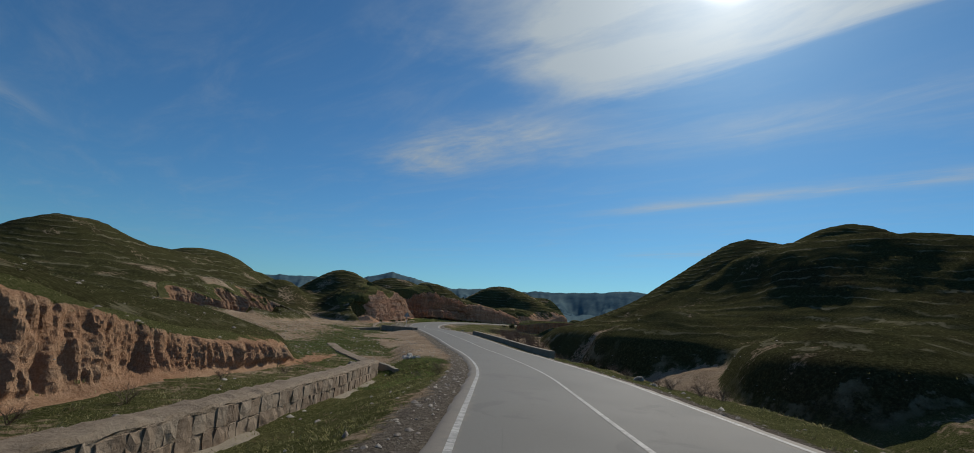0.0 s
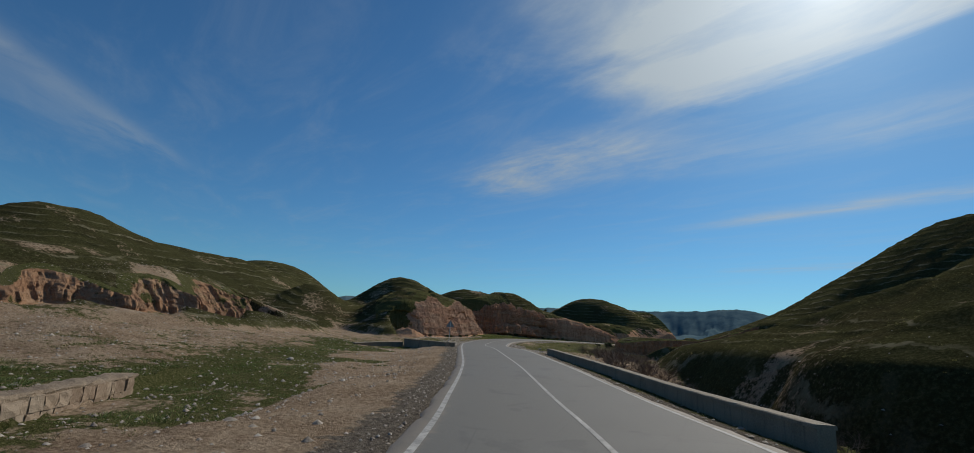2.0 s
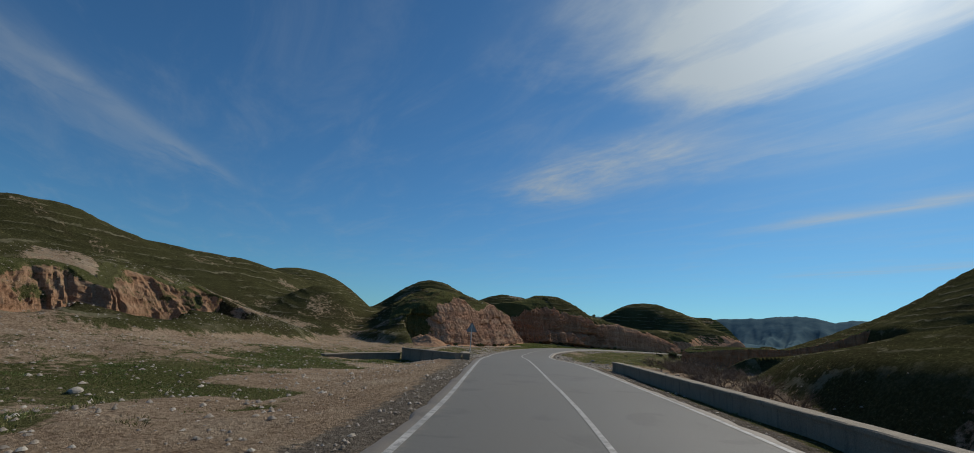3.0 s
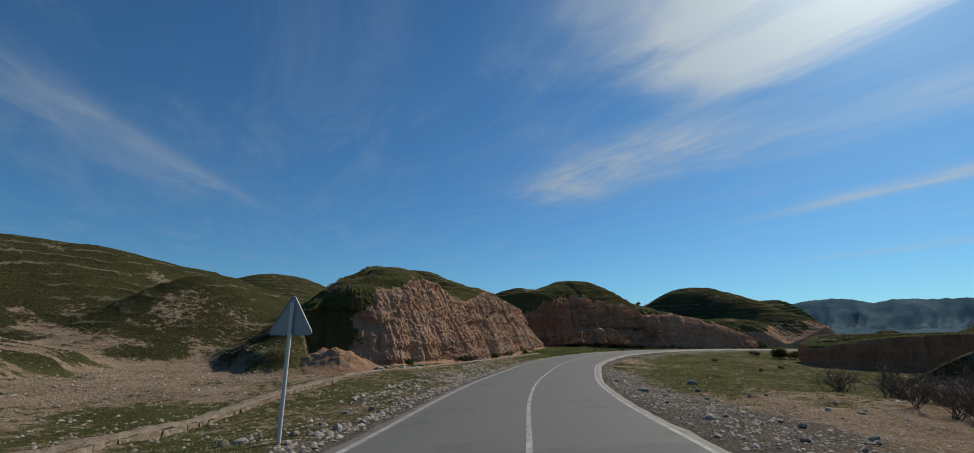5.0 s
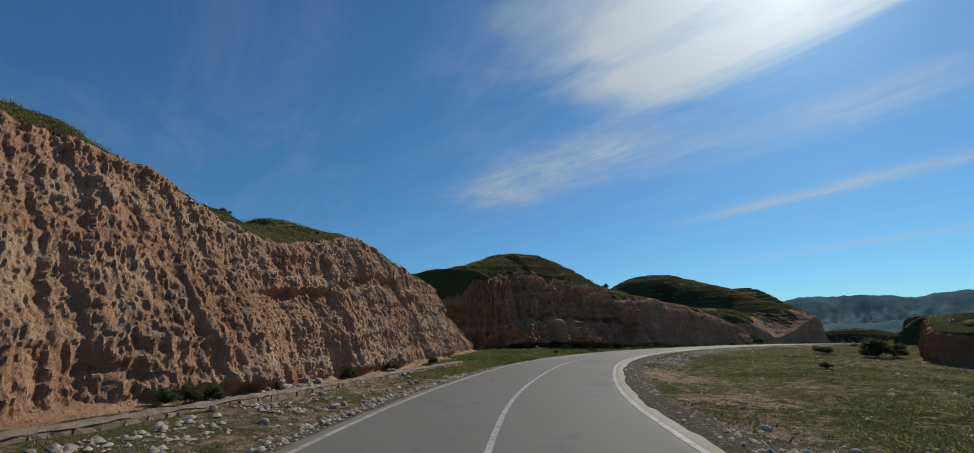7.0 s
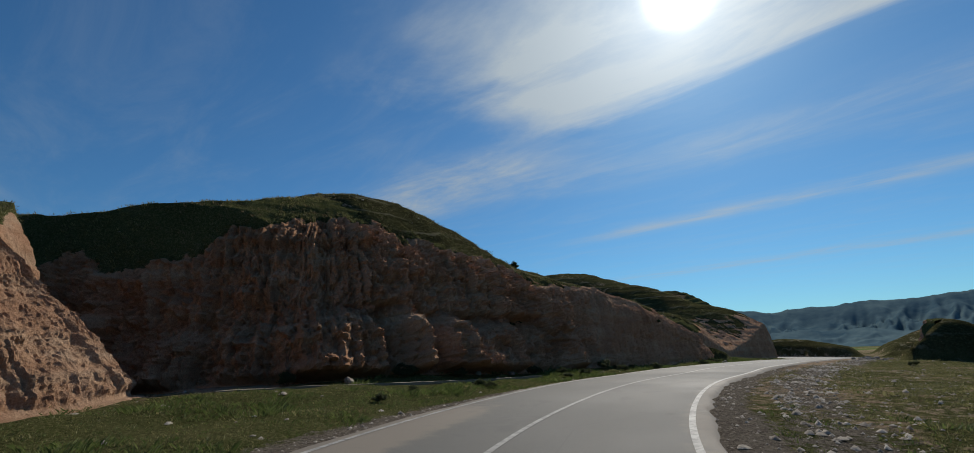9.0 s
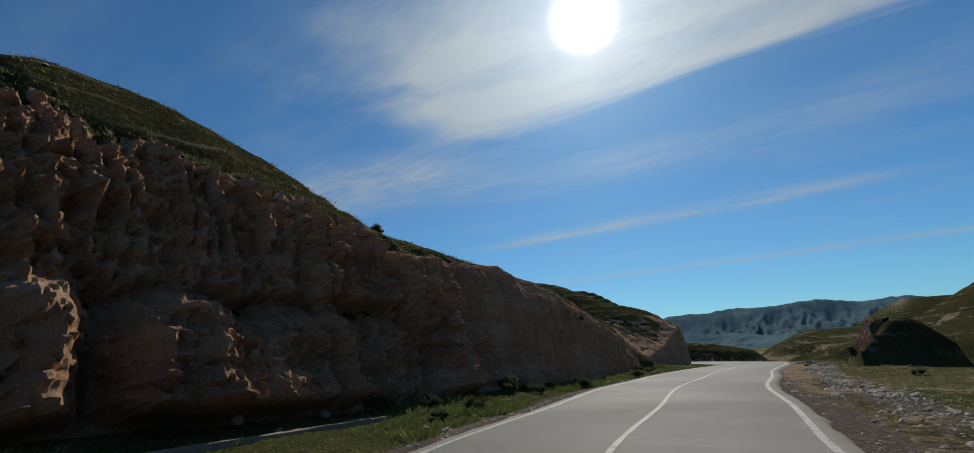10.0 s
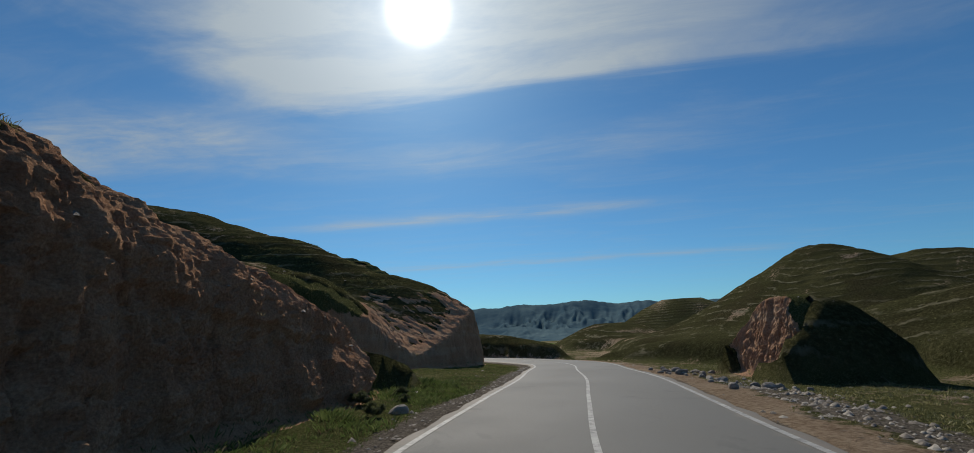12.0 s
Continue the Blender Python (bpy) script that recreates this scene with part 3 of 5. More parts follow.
def red_ridge(x, y):
    """The land behind the red cliff: steep at its edge, rounded at the crest some metres back, falling away behind."""
    e = np.interp(y, [99, 103.4, 107.5, 114, 126, 142], [-27, -24, -22.5, -21.8, -21.2, -21.2]) - x
    across = 0.56 + 0.44 * np.sin(np.clip(e / 4.6, 0, 1) * math.pi / 2)
    start = y - 0.9 * np.maximum(0, -25.5 - x) * (1 - smooth(106, 118, y))
    return np.interp(start, RIDGE_Y, RIDGE_Z) * across * smooth(-1.5, -0.2, e) * (1 - smooth(6.5, 19, e))


def dark_spur(x, y):
    """The long tail of the dark hill, sinking along the road."""
    u, v = x + 17.4, y - 151.6
    s, e = 0.712 * u + 0.702 * v, -0.702 * u + 0.712 * v
    edge = 0.4 + 0.5 * smooth(12, 22, s)
    across = edge + (1 - edge) * np.sin(np.clip(e / (8.5 - 3.5 * smooth(9, 20, s)), 0, 1) * math.pi / 2)
    return np.interp(s, SPUR_S, SPUR_Z) * across * smooth(-1.5, -0.2, e) * (1 - smooth(5.5 + 4 * (1 - smooth(9, 20, s)) + 3 * (1 - smooth(-8, 0, s)), 13 + 4 * (1 - smooth(9, 20, s)) + 12 * (1 - smooth(-8, 0, s)), e)) * smooth(-24, -16, s)


def natural(x, y):
    b, s, d = base_ground(x, y)
    h, low = hill_height(x, y, HILLS), hill_height(x, y, MOUNDS)
    side = smooth(12, 20, -d) * (1 - smooth(112, 126, y)) * smooth(-30, -10, y)
    if np.any(side > 0):
        wx, wy = x + 5 * fbm(x / 17.0, y / 17.0, 3, 25), y + 5 * fbm(x / 17.0 + 40, y / 17.0, 3, 27)
        spur = np.abs(fbm((wx + 0.5 * wy) / 15.0, (wy - 0.5 * wx) / 22.0, 3, 29, 0.45))
        h = np.maximum(h + side * smooth(1.0, 8.0, h) * (4.0 * spur - 1.5) * (1 - 0.75 * smooth(11, 17, h)), 0)
    h = (h ** 6 + red_ridge(x, y) ** 6 + dark_spur(x, y) ** 6) ** (1 / 6)
    early = (d < 0) & (y < 120)
    foot = np.where(early, smooth(10, 25, -d) * (1 - smooth(66, 92, y)) + smooth(8, 22, -d) * smooth(66, 92, y), smooth(3.5, 8.5, np.abs(d)))
    corner = smooth(84, 90, y) * (1 - smooth(103, 110, y)) * (d > 0)
    foot = foot * (1 - corner) + corner * smooth(9.0, 14.0, d)
    beyond = smooth(128, 142, y) * (1 - smooth(192, 206, y)) * (1 - smooth(42, 54, x)) * (d < 0)
    h = h * (foot * (1 - beyond) + smooth(12, 34, -d) * beyond)
    h = np.maximum(h, low * smooth(3.5, 8.5, np.abs(d)))
    keep = smooth(0.5, 5.0, h)
    h = h + keep * (0.45 * fbm(x / 9.0, y / 9.0, 4, 21) + 0.22 * fbm(x / 2.0, y / 2.0, 4, 33))
    # small terraces trodden along the slopes
    wob = h + 1.3 * fbm(x / 14.0, y / 14.0, 3, 44) + 0.25 * fbm(x / 3.0, y / 3.0, 2, 45)
    h = h + keep * 0.06 * (0.4 + value_noise(x / 7.0, y / 7.0, 47)) * np.sin(wob * 2 * math.pi / 0.85)
    m = 0.5 + 0.5 * np.tanh((h - b - 0.3) / 0.5)
    lift = h - 5.0 * (1 - smooth(0.0, np.where(early, 1.6, 0.9), h))      # no hill, no lift
    z = b + np.logaddexp(0.0, (lift - b - 0.05) * 3.0) / 3.0 * smooth(0.02, 0.5, h)
    return z, b, s, d, m, wob


def cut(z, b, x, y, back):
    """Cut the toe lines' faces into the land, set back by some metres."""
    for name, (line, steep) in TOES.items():
        e, past = line_place(x, y, line)
        front = -2.5 if name in ("foot", "nose") else -11.0
        face = b + np.where(e > back, (e - back) * lean_of(name, steep, y), 0.0) + END_RISE * np.maximum(past + 4.0, 0)
        z = np.where((e > front) & (e < 14) & (past < 2), np.minimum(z, np.maximum(face, b)), z)
    return z


def grid_mesh(name, P, mat, masks, closed=False):
    """A sheet from a rows x columns x 3 array, with float masks per vertex."""
    r, c = P.shape[:2]
    k = np.arange(r * c).reshape(r, c)
    q = np.stack([k[:-1, :-1], k[:-1, 1:], k[1:, 1:], k[1:, :-1]], -1).reshape(-1, 4)
    me = bpy.data.meshes.new(name)
    me.vertices.add(r * c)
    me.vertices.foreach_set("co", P.reshape(-1).astype(np.float32))
    me.loops.add(q.size)
    me.loops.foreach_set("vertex_index", q.reshape(-1).astype(np.int32))
    me.polygons.add(len(q))
    me.polygons.foreach_set("loop_start", np.arange(0, q.size, 4, dtype=np.int32))
    me.polygons.foreach_set("use_smooth", np.ones(len(q), bool))
    me.update(calc_edges=True)
    for key, v in masks.items():
        a = me.attributes.new(key, "FLOAT", "POINT")
        a.data.foreach_set("value", np.asarray(v, np.float32).reshape(-1))
    me.materials.append(mat)
    me.validate()
    return me


def axis(lo, hi, step, far):
    mid = np.arange(lo, hi + step / 2, step)
    out, w, g = [], step, 0.0
    while g < far:
        w *= 1.14
        g += w
        out.append(g)
    out = np.array(out)
    return np.concatenate([(lo - out)[::-1], mid, hi + out])


def ground_masks(x, y, z, b, s, d, m, wob):
    yy = np.clip(y, -40, 260)
    n1, n2 = fbm(x / 6.0, y / 6.0, 4, 51), fbm(x / 2.2, y / 2.2, 4, 61)
    grass = 0.5 + 0.35 * n1 + 0.25 * n2
    hill = m
    grass = grass * (1 - hill) + (1.02 + 0.25 * n1 + 0.15 * n2) * hill
    ad = np.abs(d)
    # bare red ground on the left plain
    bare = smooth(11, 17, d) * (1 - smooth(26, 32, d + 5 * n1)) * smooth(36, 48, yy) * (1 - smooth(92, 104, yy)) * (1 - 0.7 * hill)
    grass = grass - 0.26 * bare * (0.6 + 0.8 * n1)
    dw = d + 5.0 * n1 + 2.5 * n2
    lush = smooth(5, 8.5, dw) * (1 - smooth(13, 19, dw)) * smooth(34, 46, yy) * (1 - smooth(72, 82, yy))
    grass = grass + lush * (0.3 + 0.75 * n2)
    # dirt lay-by
    lay = smooth(3.2, 4.0, d) * (1 - smooth(6.8, 10.5, d + 2.2 * n1 + 1.2 * n2)) * smooth(26, 36, yy) * (1 - smooth(66, 74, yy))
    grass = grass - 0.9 * lay
    gravel = (1 - smooth(3.4, 5.2, ad)) * 0.9 + 0.25 * n2
    stony = 0.6 * smooth(3.4, 4.5, d) * (1 - smooth(6.3, 7.2, d)) * smooth(78, 88, yy) * (1 - smooth(112, 122, yy))
    stony_r = smooth(3.2, 4.0, -d) * (1 - smooth(5.5, 9.5, -d + 2 * n1)) * smooth(72, 84, yy) * (1 - smooth(106, 122, yy))
    stony_q = 0.85 * smooth(4.2, 4.8, -d) * (1 - smooth(5.6, 7.6, -d)) * smooth(124, 134, yy) * (1 - smooth(172, 184, yy))
    strip = smooth(3.2, 3.5, -d) * (1 - smooth(3.9, 4.9, -d + 0.6 * n2)) * smooth(152, 166, yy)
    grass = grass + 0.1 * smooth(8, 10, d) * (1 - smooth(34, 40, yy)) * (1 - smooth(40, 50, d))
    grass = grass - 0.8 * strip + 0.12 * smooth(6, 8, -d) * (1 - smooth(18, 26, -d)) * smooth(96, 106, yy)
    gravel = np.maximum(gravel, np.maximum(0.75 * stony, np.maximum(0.72 * stony_r, 0.7 * stony_q)) + 0.2 * n2)
    gravel = gravel * (1 - 0.8 * lay * smooth(4.6, 5.8, d)) * (1 - 0.7 * strip)
    grass = grass + 0.25 * smooth(3.8, 5, d) * (1 - smooth(9, 12, d)) * smooth(118, 130, yy)
    scald = smooth(0.18, 0.4, fbm(x / 7.0, y / 3.5, 4, 77)) * hill
    grass = grass - np.where(d > 0, 0.4, 0.3) * scald - 0.4 * hill * smooth(50, 70, x) * smooth(150, 175, y) * smooth(-0.2, 0.3, n1 + 0.5 * n2)
    green = smooth(4.2, 5.2, d) * (1 - smooth(7.5, 9.5, d)) * (1 - smooth(34, 44, yy)) + smooth(3.5, 4.2, -d) * (1 - smooth(6.0, 7.2, -d)) * (1 - smooth(58, 70, yy))
    grass = grass + 0.45 * green
    gravel = gravel * (1 - 0.6 * green)
    grass = grass + 0.4 * smooth(3.7, 4.6, d) * (1 - smooth(8, 11, d)) * smooth(134, 142, yy)
    ravine = smooth(6.4, 8, -d) * (1 - smooth(9.5 + 3 * smooth(46, 66, yy), 11.5 + 4 * smooth(46, 66, yy), -d)) * (1 - smooth(80, 100, yy))
    grass = grass - 0.8 * ravine
    grass = grass - smooth(9, 12, -d) * (1 - smooth(18, 30, -d)) * smooth(22, 40, yy) * (1 - smooth(84, 104, yy)) * (0.25 + 0.6 * n1)
    # bare, washed slopes round the scars at the foot of the hill
    grass = grass - smooth(-26, -30, x) * smooth(42, 52, y) * (1 - smooth(92, 104, y)) * (1 - smooth(3.0, 7.5, z)) * (0.22 + 1.0 * n2 + 0.5 * n1)
    track = hill * smooth(-0.25, 0.25, n1 + 0.3)
    r = np.hypot(x - 20, y - 100)
    field = smooth(230, 300, r) * smooth(60, 160, y) * (1 - smooth(900, 1200, r)) * (1 - hill) * smooth(-0.1, 0.1, fbm(x / 140.0, y / 60.0, 2, 71) + 0.12)
    return dict(grass=np.clip(grass, 0, 1.2), gravel=np.clip(gravel, 0, 1), track=np.clip(track, 0, 1), level=wob, hill=np.clip(m, 0, 1), field=np.clip(field, 0, 1))


def make_ground():
    xs, ys = axis(-104, 84, 0.5, 4200.0), axis(-14, 226, 0.5, 4200.0)
    x, y = np.meshgrid(xs, ys)
    z, b, s, d, m, wob = natural(x, y)
    z = cut(z, b, x, y, 0.9)
    m = m * smooth(0.15, 0.5, z - b)
    z = np.where(np.abs(d) < HALF + 0.12, np.interp(s, ALONG, ROAD_Z) - 0.12, z)
    me = grid_mesh("ground", np.stack([x, y, z], -1), MAT_GROUND, ground_masks(x, y, z, b, s, d, m, wob))
    ob = new("ground", me)
    tagged(ob, "grassy clay hills with bare reddish earth and gravel verges", "ground", kind="structure")
    return ob


make_ground()


# ---- eroded faces ----
FACE_TURF = {}


def make_face(name, key, label, flute, amp, rows=64, step=0.16, top=1.2, reach=9.0, rock=0.0, crag=0.16, chunk=0.0, shelf=0.0, patchy=0.0, calm=0.0, fine=1.0, turfed=0.0, shelf_at=0.66, buttress=0.0, mat=None):
    line, steep = TOES[key]
    c = spline(line, step)
    t = np.gradient(c, axis=0)
    t /= np.linalg.norm(t, axis=1, keepdims=True)
    w = 25
    t = np.stack([np.convolve(np.pad(t[:, i], w, mode="edge"), np.ones(2 * w + 1) / (2 * w + 1), mode="valid") for i in (0, 1)], 1)
    t /= np.linalg.norm(t, axis=1, keepdims=True)
    nrm = np.stack([-t[:, 1], t[:, 0]], 1)
    run = np.arange(len(c)) * step
    e = np.linspace(-0.9, reach, 170)
    X, Y = c[:, 0:1] + nrm[:, 0:1] * e, c[:, 1:2] + nrm[:, 1:2] * e
    z, b, s, d, m, wob = natural(X, Y)
    toe = b[:, [int(0.95 / (e[1] - e[0]))]]
    # an uneven face: steeper ribs, a talus at the foot
    vary = 1 + 0.18 * fbm(run / 4.0, run * 0 + 3.1, 3, 81)[:, None]
    rise = np.where(e > 0, np.maximum(e - 0.25, 0) * lean_of(key, steep, c[:, 1:2]) * vary + np.minimum(e, 0.6) * 0.5, 0.0)
    rise = rise + END_RISE * np.maximum(np.maximum(-run, run - run[-1]) + 4.0, 0)[:, None] * smooth(0.0, 0.5, e)
    face = np.minimum(z, np.where(e[None] > 0, toe + rise, np.minimum(z, b)))
    free = z - (toe + rise)            # how far the land stands above the face
    cliff = smooth(-0.35, 0.3, free) * smooth(-0.1, 0.25, e)[None]
    last = np.array([np.max(np.nonzero(free[i] > 0)[0], initial=6) for i in range(len(c))])
    if rock:
        rock = rock + (0.24 * smooth(calm, calm + 9, run)[:, None] if calm else 0.0)
        ridge = np.argmax(z, axis=1)
        high = z.max(axis=1)[:, None] - toe
        share = (face - toe) / np.maximum(high, 0.5) + 0.16 * fbm(X / 2.5, Y / 2.5, 4, 83)
        bare = (1 - smooth(rock - 0.06, rock + 0.06, share)) * smooth(1.0, 2.0, high)
        bare = bare * (np.arange(170)[None] <= ridge[:, None]) * smooth(-0.1, 0.25, e)[None]
        cliff = np.maximum(cliff * (1 - smooth(rock - 0.03, rock + 0.03, share)), bare)
        last = np.maximum(last, ridge)
    # equal steps along each profile
    seg = np.hypot(np.diff(e)[None], np.diff(face, axis=1))
    arc = np.concatenate([np.zeros((len(c), 1)), np.cumsum(seg, axis=1)], 1)
    stop = np.array([arc[i, min(169, last[i] + int(top / (e[1] - e[0])))] for i in range(len(c))])
    stop = np.convolve(np.pad(stop, 12, mode="edge"), np.ones(25) / 25, mode="valid")
    q = np.linspace(0, 1, rows)[None] * stop[:, None]
    E_ = np.stack([np.interp(q[i], arc[i], e) for i in range(len(c))])
    Z_ = np.stack([np.interp(q[i], arc[i], face[i]) for i in range(len(c))])
    K_ = np.stack([np.interp(q[i], arc[i], cliff[i]) for i in range(len(c))])
    B_ = np.stack([np.interp(q[i], arc[i], b[i]) for i in range(len(c))])
    R_ = run[:, None] + 0 * E_
    up = Z_ - toe
    # gullies run down the face, wander a little, and branch towards the top
    wander = 0.35 * fbm(R_ / 1.9, up / 2.4, 3, 91) + 0.15 * up * fbm(R_ / 6.0, R_ * 0, 2, 93)
    n1 = np.abs(fbm((R_ + wander) / flute, up * 0.05, 3, 101, 0.55))
    n2 = np.abs(fbm((R_ + wander * 1.5) / (flute * 0.3), up * 0.16, 3, 111, 0.6))
    n3 = np.abs(fbm((R_ - wander) / (flute * 0.55), up * 0.45, 3, 113, 0.6))
    lump = fbm(R_ / (0.45 * fine), up / (0.34 * fine), 4, 121, 0.65)
    block = fbm(R_ / 3.0, up / 2.2, 3, 125)
    level = fbm(R_ / 12.0, R_ * 0, 2, 135)
    crack = np.abs(fbm(R_ / (1.1 * fine), up / (0.75 * fine), 4, 127, 0.65))
    grit = value_noise(R_ / step * 0.9, up / 0.11, 129) - 0.5
    disp = amp * (2.0 * (n1 - 0.18) + 1.0 * (n2 - 0.18) + 0.8 * (n3 - 0.18)) + crag * (0.7 * lump + 1.5 * crack - 0.35) + 0.12 * block + 0.05 * grit
    disp = disp + chunk * (np.abs(fbm(R_ / 2.2, up / 1.3, 3, 161, 0.6)) * 1.6 - 0.4 + np.tanh(5 * np.sin((up + 0.6 * level + 0.5 * block) * 2 * math.pi / 1.7)) * 0.22)
    tall = np.maximum((face * (cliff > 0.5)).max(axis=1)[:, None] - toe, 0.5)
    over = up / tall - shelf_at + 0.12 * level + 0.05 * fbm(R_ / 0.8, R_ * 0, 3, 163)
    disp = disp + shelf * (smooth(-0.02, 0.02, over) - 0.6 * smooth(-0.22, 0.0, over)) * smooth(-0.15, 0.25, fbm(R_ / 5.0, R_ * 0, 2, 165) + 0.1)
    if buttress:      # washed-out ribs spread below the ledge
        rib = np.abs(fbm((R_ + 0.5 * wander) / 3.4, up * 0.08, 3, 167, 0.5))
        low = 1 - smooth(-0.16, 0.0, over + 0.12 * fbm(R_ / 1.6, up / 3.0, 3, 169))
        disp = disp + buttress * low * (2.6 * rib - 0.25) * (1.15 - np.clip(up / (tall * shelf_at), 0, 1) * 0.6)
    disp = disp * (1 - 0.72 * smooth(calm, calm + 9, R_)) if calm else disp
    disp = disp * K_ * smooth(-0.1, 0.35, up) - 0.10 * (1 - K_) * smooth(0.2, 1.0, up)
    PX = c[:, 0:1] + nrm[:, 0:1] * (E_ - disp)
    PY = c[:, 1:2] + nrm[:, 1:2] * (E_ - disp)
    PZ = Z_ + 0.12 * disp + 0.05 * lump * K_
    ends = smooth(0, 1.5, R_) * (1 - smooth(run[-1] - 1.5, run[-1], R_))
    PZ = PZ - 0.5 * (1 - ends) - 0.25 * (1 - smooth(-0.9, -0.2, E_)) + 0.02
    grass = np.clip(1.05 * (1 - K_) * smooth(0.6, 1.4, up) + 0.25 * fbm(PX / 3.0, PY / 3.0, 3, 141) * (1 - K_) + 0.25 * smooth(0.2, 0.6, fbm(R_ / 2.0, up / 1.0, 3, 151)) + patchy * smooth(-0.1, 0.25, fbm(PX / 4.5, PY / 4.5, 3, 153)), 0, 1.1)
    if turfed:      # the flank before the bare part is overgrown
        grass = np.maximum(grass, 1.1 * (1 - smooth(turfed - 1.2, turfed + 1.2, R_ - 0.5 * up + 1.6 * fbm(R_ / 1.5, up / 1.5, 3, 171))))
    me = grid_mesh(name, np.stack([PX, PY, PZ], -1), mat or MAT_CLIFF, dict(grass=grass))
    turfy = np.argwhere((grass > 0.6) & (up > 1.0) & (ends > 0.9))
    FACE_TURF[key] = np.stack([PX, PY, PZ], -1)[turfy[:, 0], turfy[:, 1]]
    me.polygons.foreach_set("use_smooth", np.zeros(len(me.polygons), bool))
    ob = new(name, me)
    tagged(ob, label, "cliff", kind="structure")
    return ob


make_face("clay_bank", "bank", "low eroded red clay bank cut by deep gullies", 2.4, 0.4, 72, 0.06, crag=0.05, fine=0.5, mat=MAT_BANK)
make_face("hill_foot_scar", "foot", "eroded clay scars at the foot of the grassy hill", 2.0, 0.5, 48, 0.13, reach=7.0, patchy=0.4, mat=MAT_DARK_CLAY)
make_face("red_cliff", "red", "fluted reddish clay cliff of the road cut", 1.3, 0.2, 220, 0.055, reach=12.0, rock=0.84, crag=0.08, chunk=0.16, shelf=0.35, buttress=0.3, fine=0.5, turfed=5.5)
make_face("dark_cliff", "dark", "tall rough brown clay cliff in shade beside the road", 1.5, 0.7, 190, 0.075, reach=17.0, rock=0.68, crag=0.38, chunk=0.38, shelf=0.55, shelf_at=0.45, buttress=1.2, calm=33.0, fine=0.5, mat=MAT_SHADE)
make_face("end_cliff", "end", "shaded brown clay cliff where the road bends out of sight", 1.8, 0.22, 100, 0.12, reach=18.0, rock=0.5, crag=0.1, mat=MAT_SHADE)
make_face("wash_bank", "wash", "upright dark earth bank across the wash", 1.8, 0.3, 60, 0.12, crag=0.1, mat=MAT_WASH)
make_face("cut_nose", "nose", "reddish cut nose of a low grassy mound", 0.9, 0.15, 56, 0.08, crag=0.12)
# ---- road ----
def ribbon(offsets, lift):
    """Rows of points along the road, at some metres to the left of its middle."""
    k = np.arange(len(ALONG) - 1)
    off = np.array(offsets)[None]
    P = np.stack([CENTRE[k, 0:1] + NORMAL[k, 0:1] * off, CENTRE[k, 1:2] + NORMAL[k, 1:2] * off, ROAD_Z[k, None] + 0 * off + lift], -1)
    return P


S_AT = lambda y: float(ALONG[int(np.argmin(np.abs(CENTRE[:, 1] - y)))])


def make_road():
    off = [-3.32, -3.2, -2.95, -2.4, -1.9, -1.4, -0.9, -0.4, 0, 0.4, 0.9, 1.4, 1.9, 2.4, 2.95, 3.2, 3.32]
    P = ribbon(off, 0.0)
    o = np.array(off)
    s = ALONG[:len(P)]
    ragged = 0.10 * fbm(s / 0.9, s * 0, 3, 201)
    for col, sgn in ((0, -1), (1, -1), (15, 1), (16, 1)):
        P[:, col, 0] += NORMAL[:len(P), 0] * ragged * sgn
        P[:, col, 1] += NORMAL[:len(P), 1] * ragged * sgn
    P[:, (0, 16), 2] -= 0.11
    edge = np.broadcast_to(smooth(2.2, 3.2, np.abs(o)), P.shape[:2])
    drag = smooth(S_AT(131), S_AT(138), s) * (1 - smooth(S_AT(141), S_AT(147), s))
    edge = np.maximum(edge, drag[:, None] * (smooth(0.9, 2.3, o) + 0.25)[None])
    wheel = np.broadcast_to(np.exp(-((np.abs(np.abs(o) - 1.45) - 0.75) / 0.3) ** 2), P.shape[:2])
    ob = new("road", grid_mesh("road", P, MAT_ASPHALT, dict(edge=edge, wheel=wheel)))
    tagged(ob, "worn grey two-lane asphalt road winding through hills", "road", kind="structure")
    for nm, at, w in (("edge_line", 2.93, 0.12), ("edge_line", -2.93, 0.12), ("centre_line", 0.0, 0.11)):
        Q = ribbon([at - w / 2, at + w / 2], 0.006)
        line = new(nm, grid_mesh(nm, Q, MAT_PAINT, {}))
        tagged(line, "worn white painted line on the asphalt", "road marking", kind="structure")


make_road()


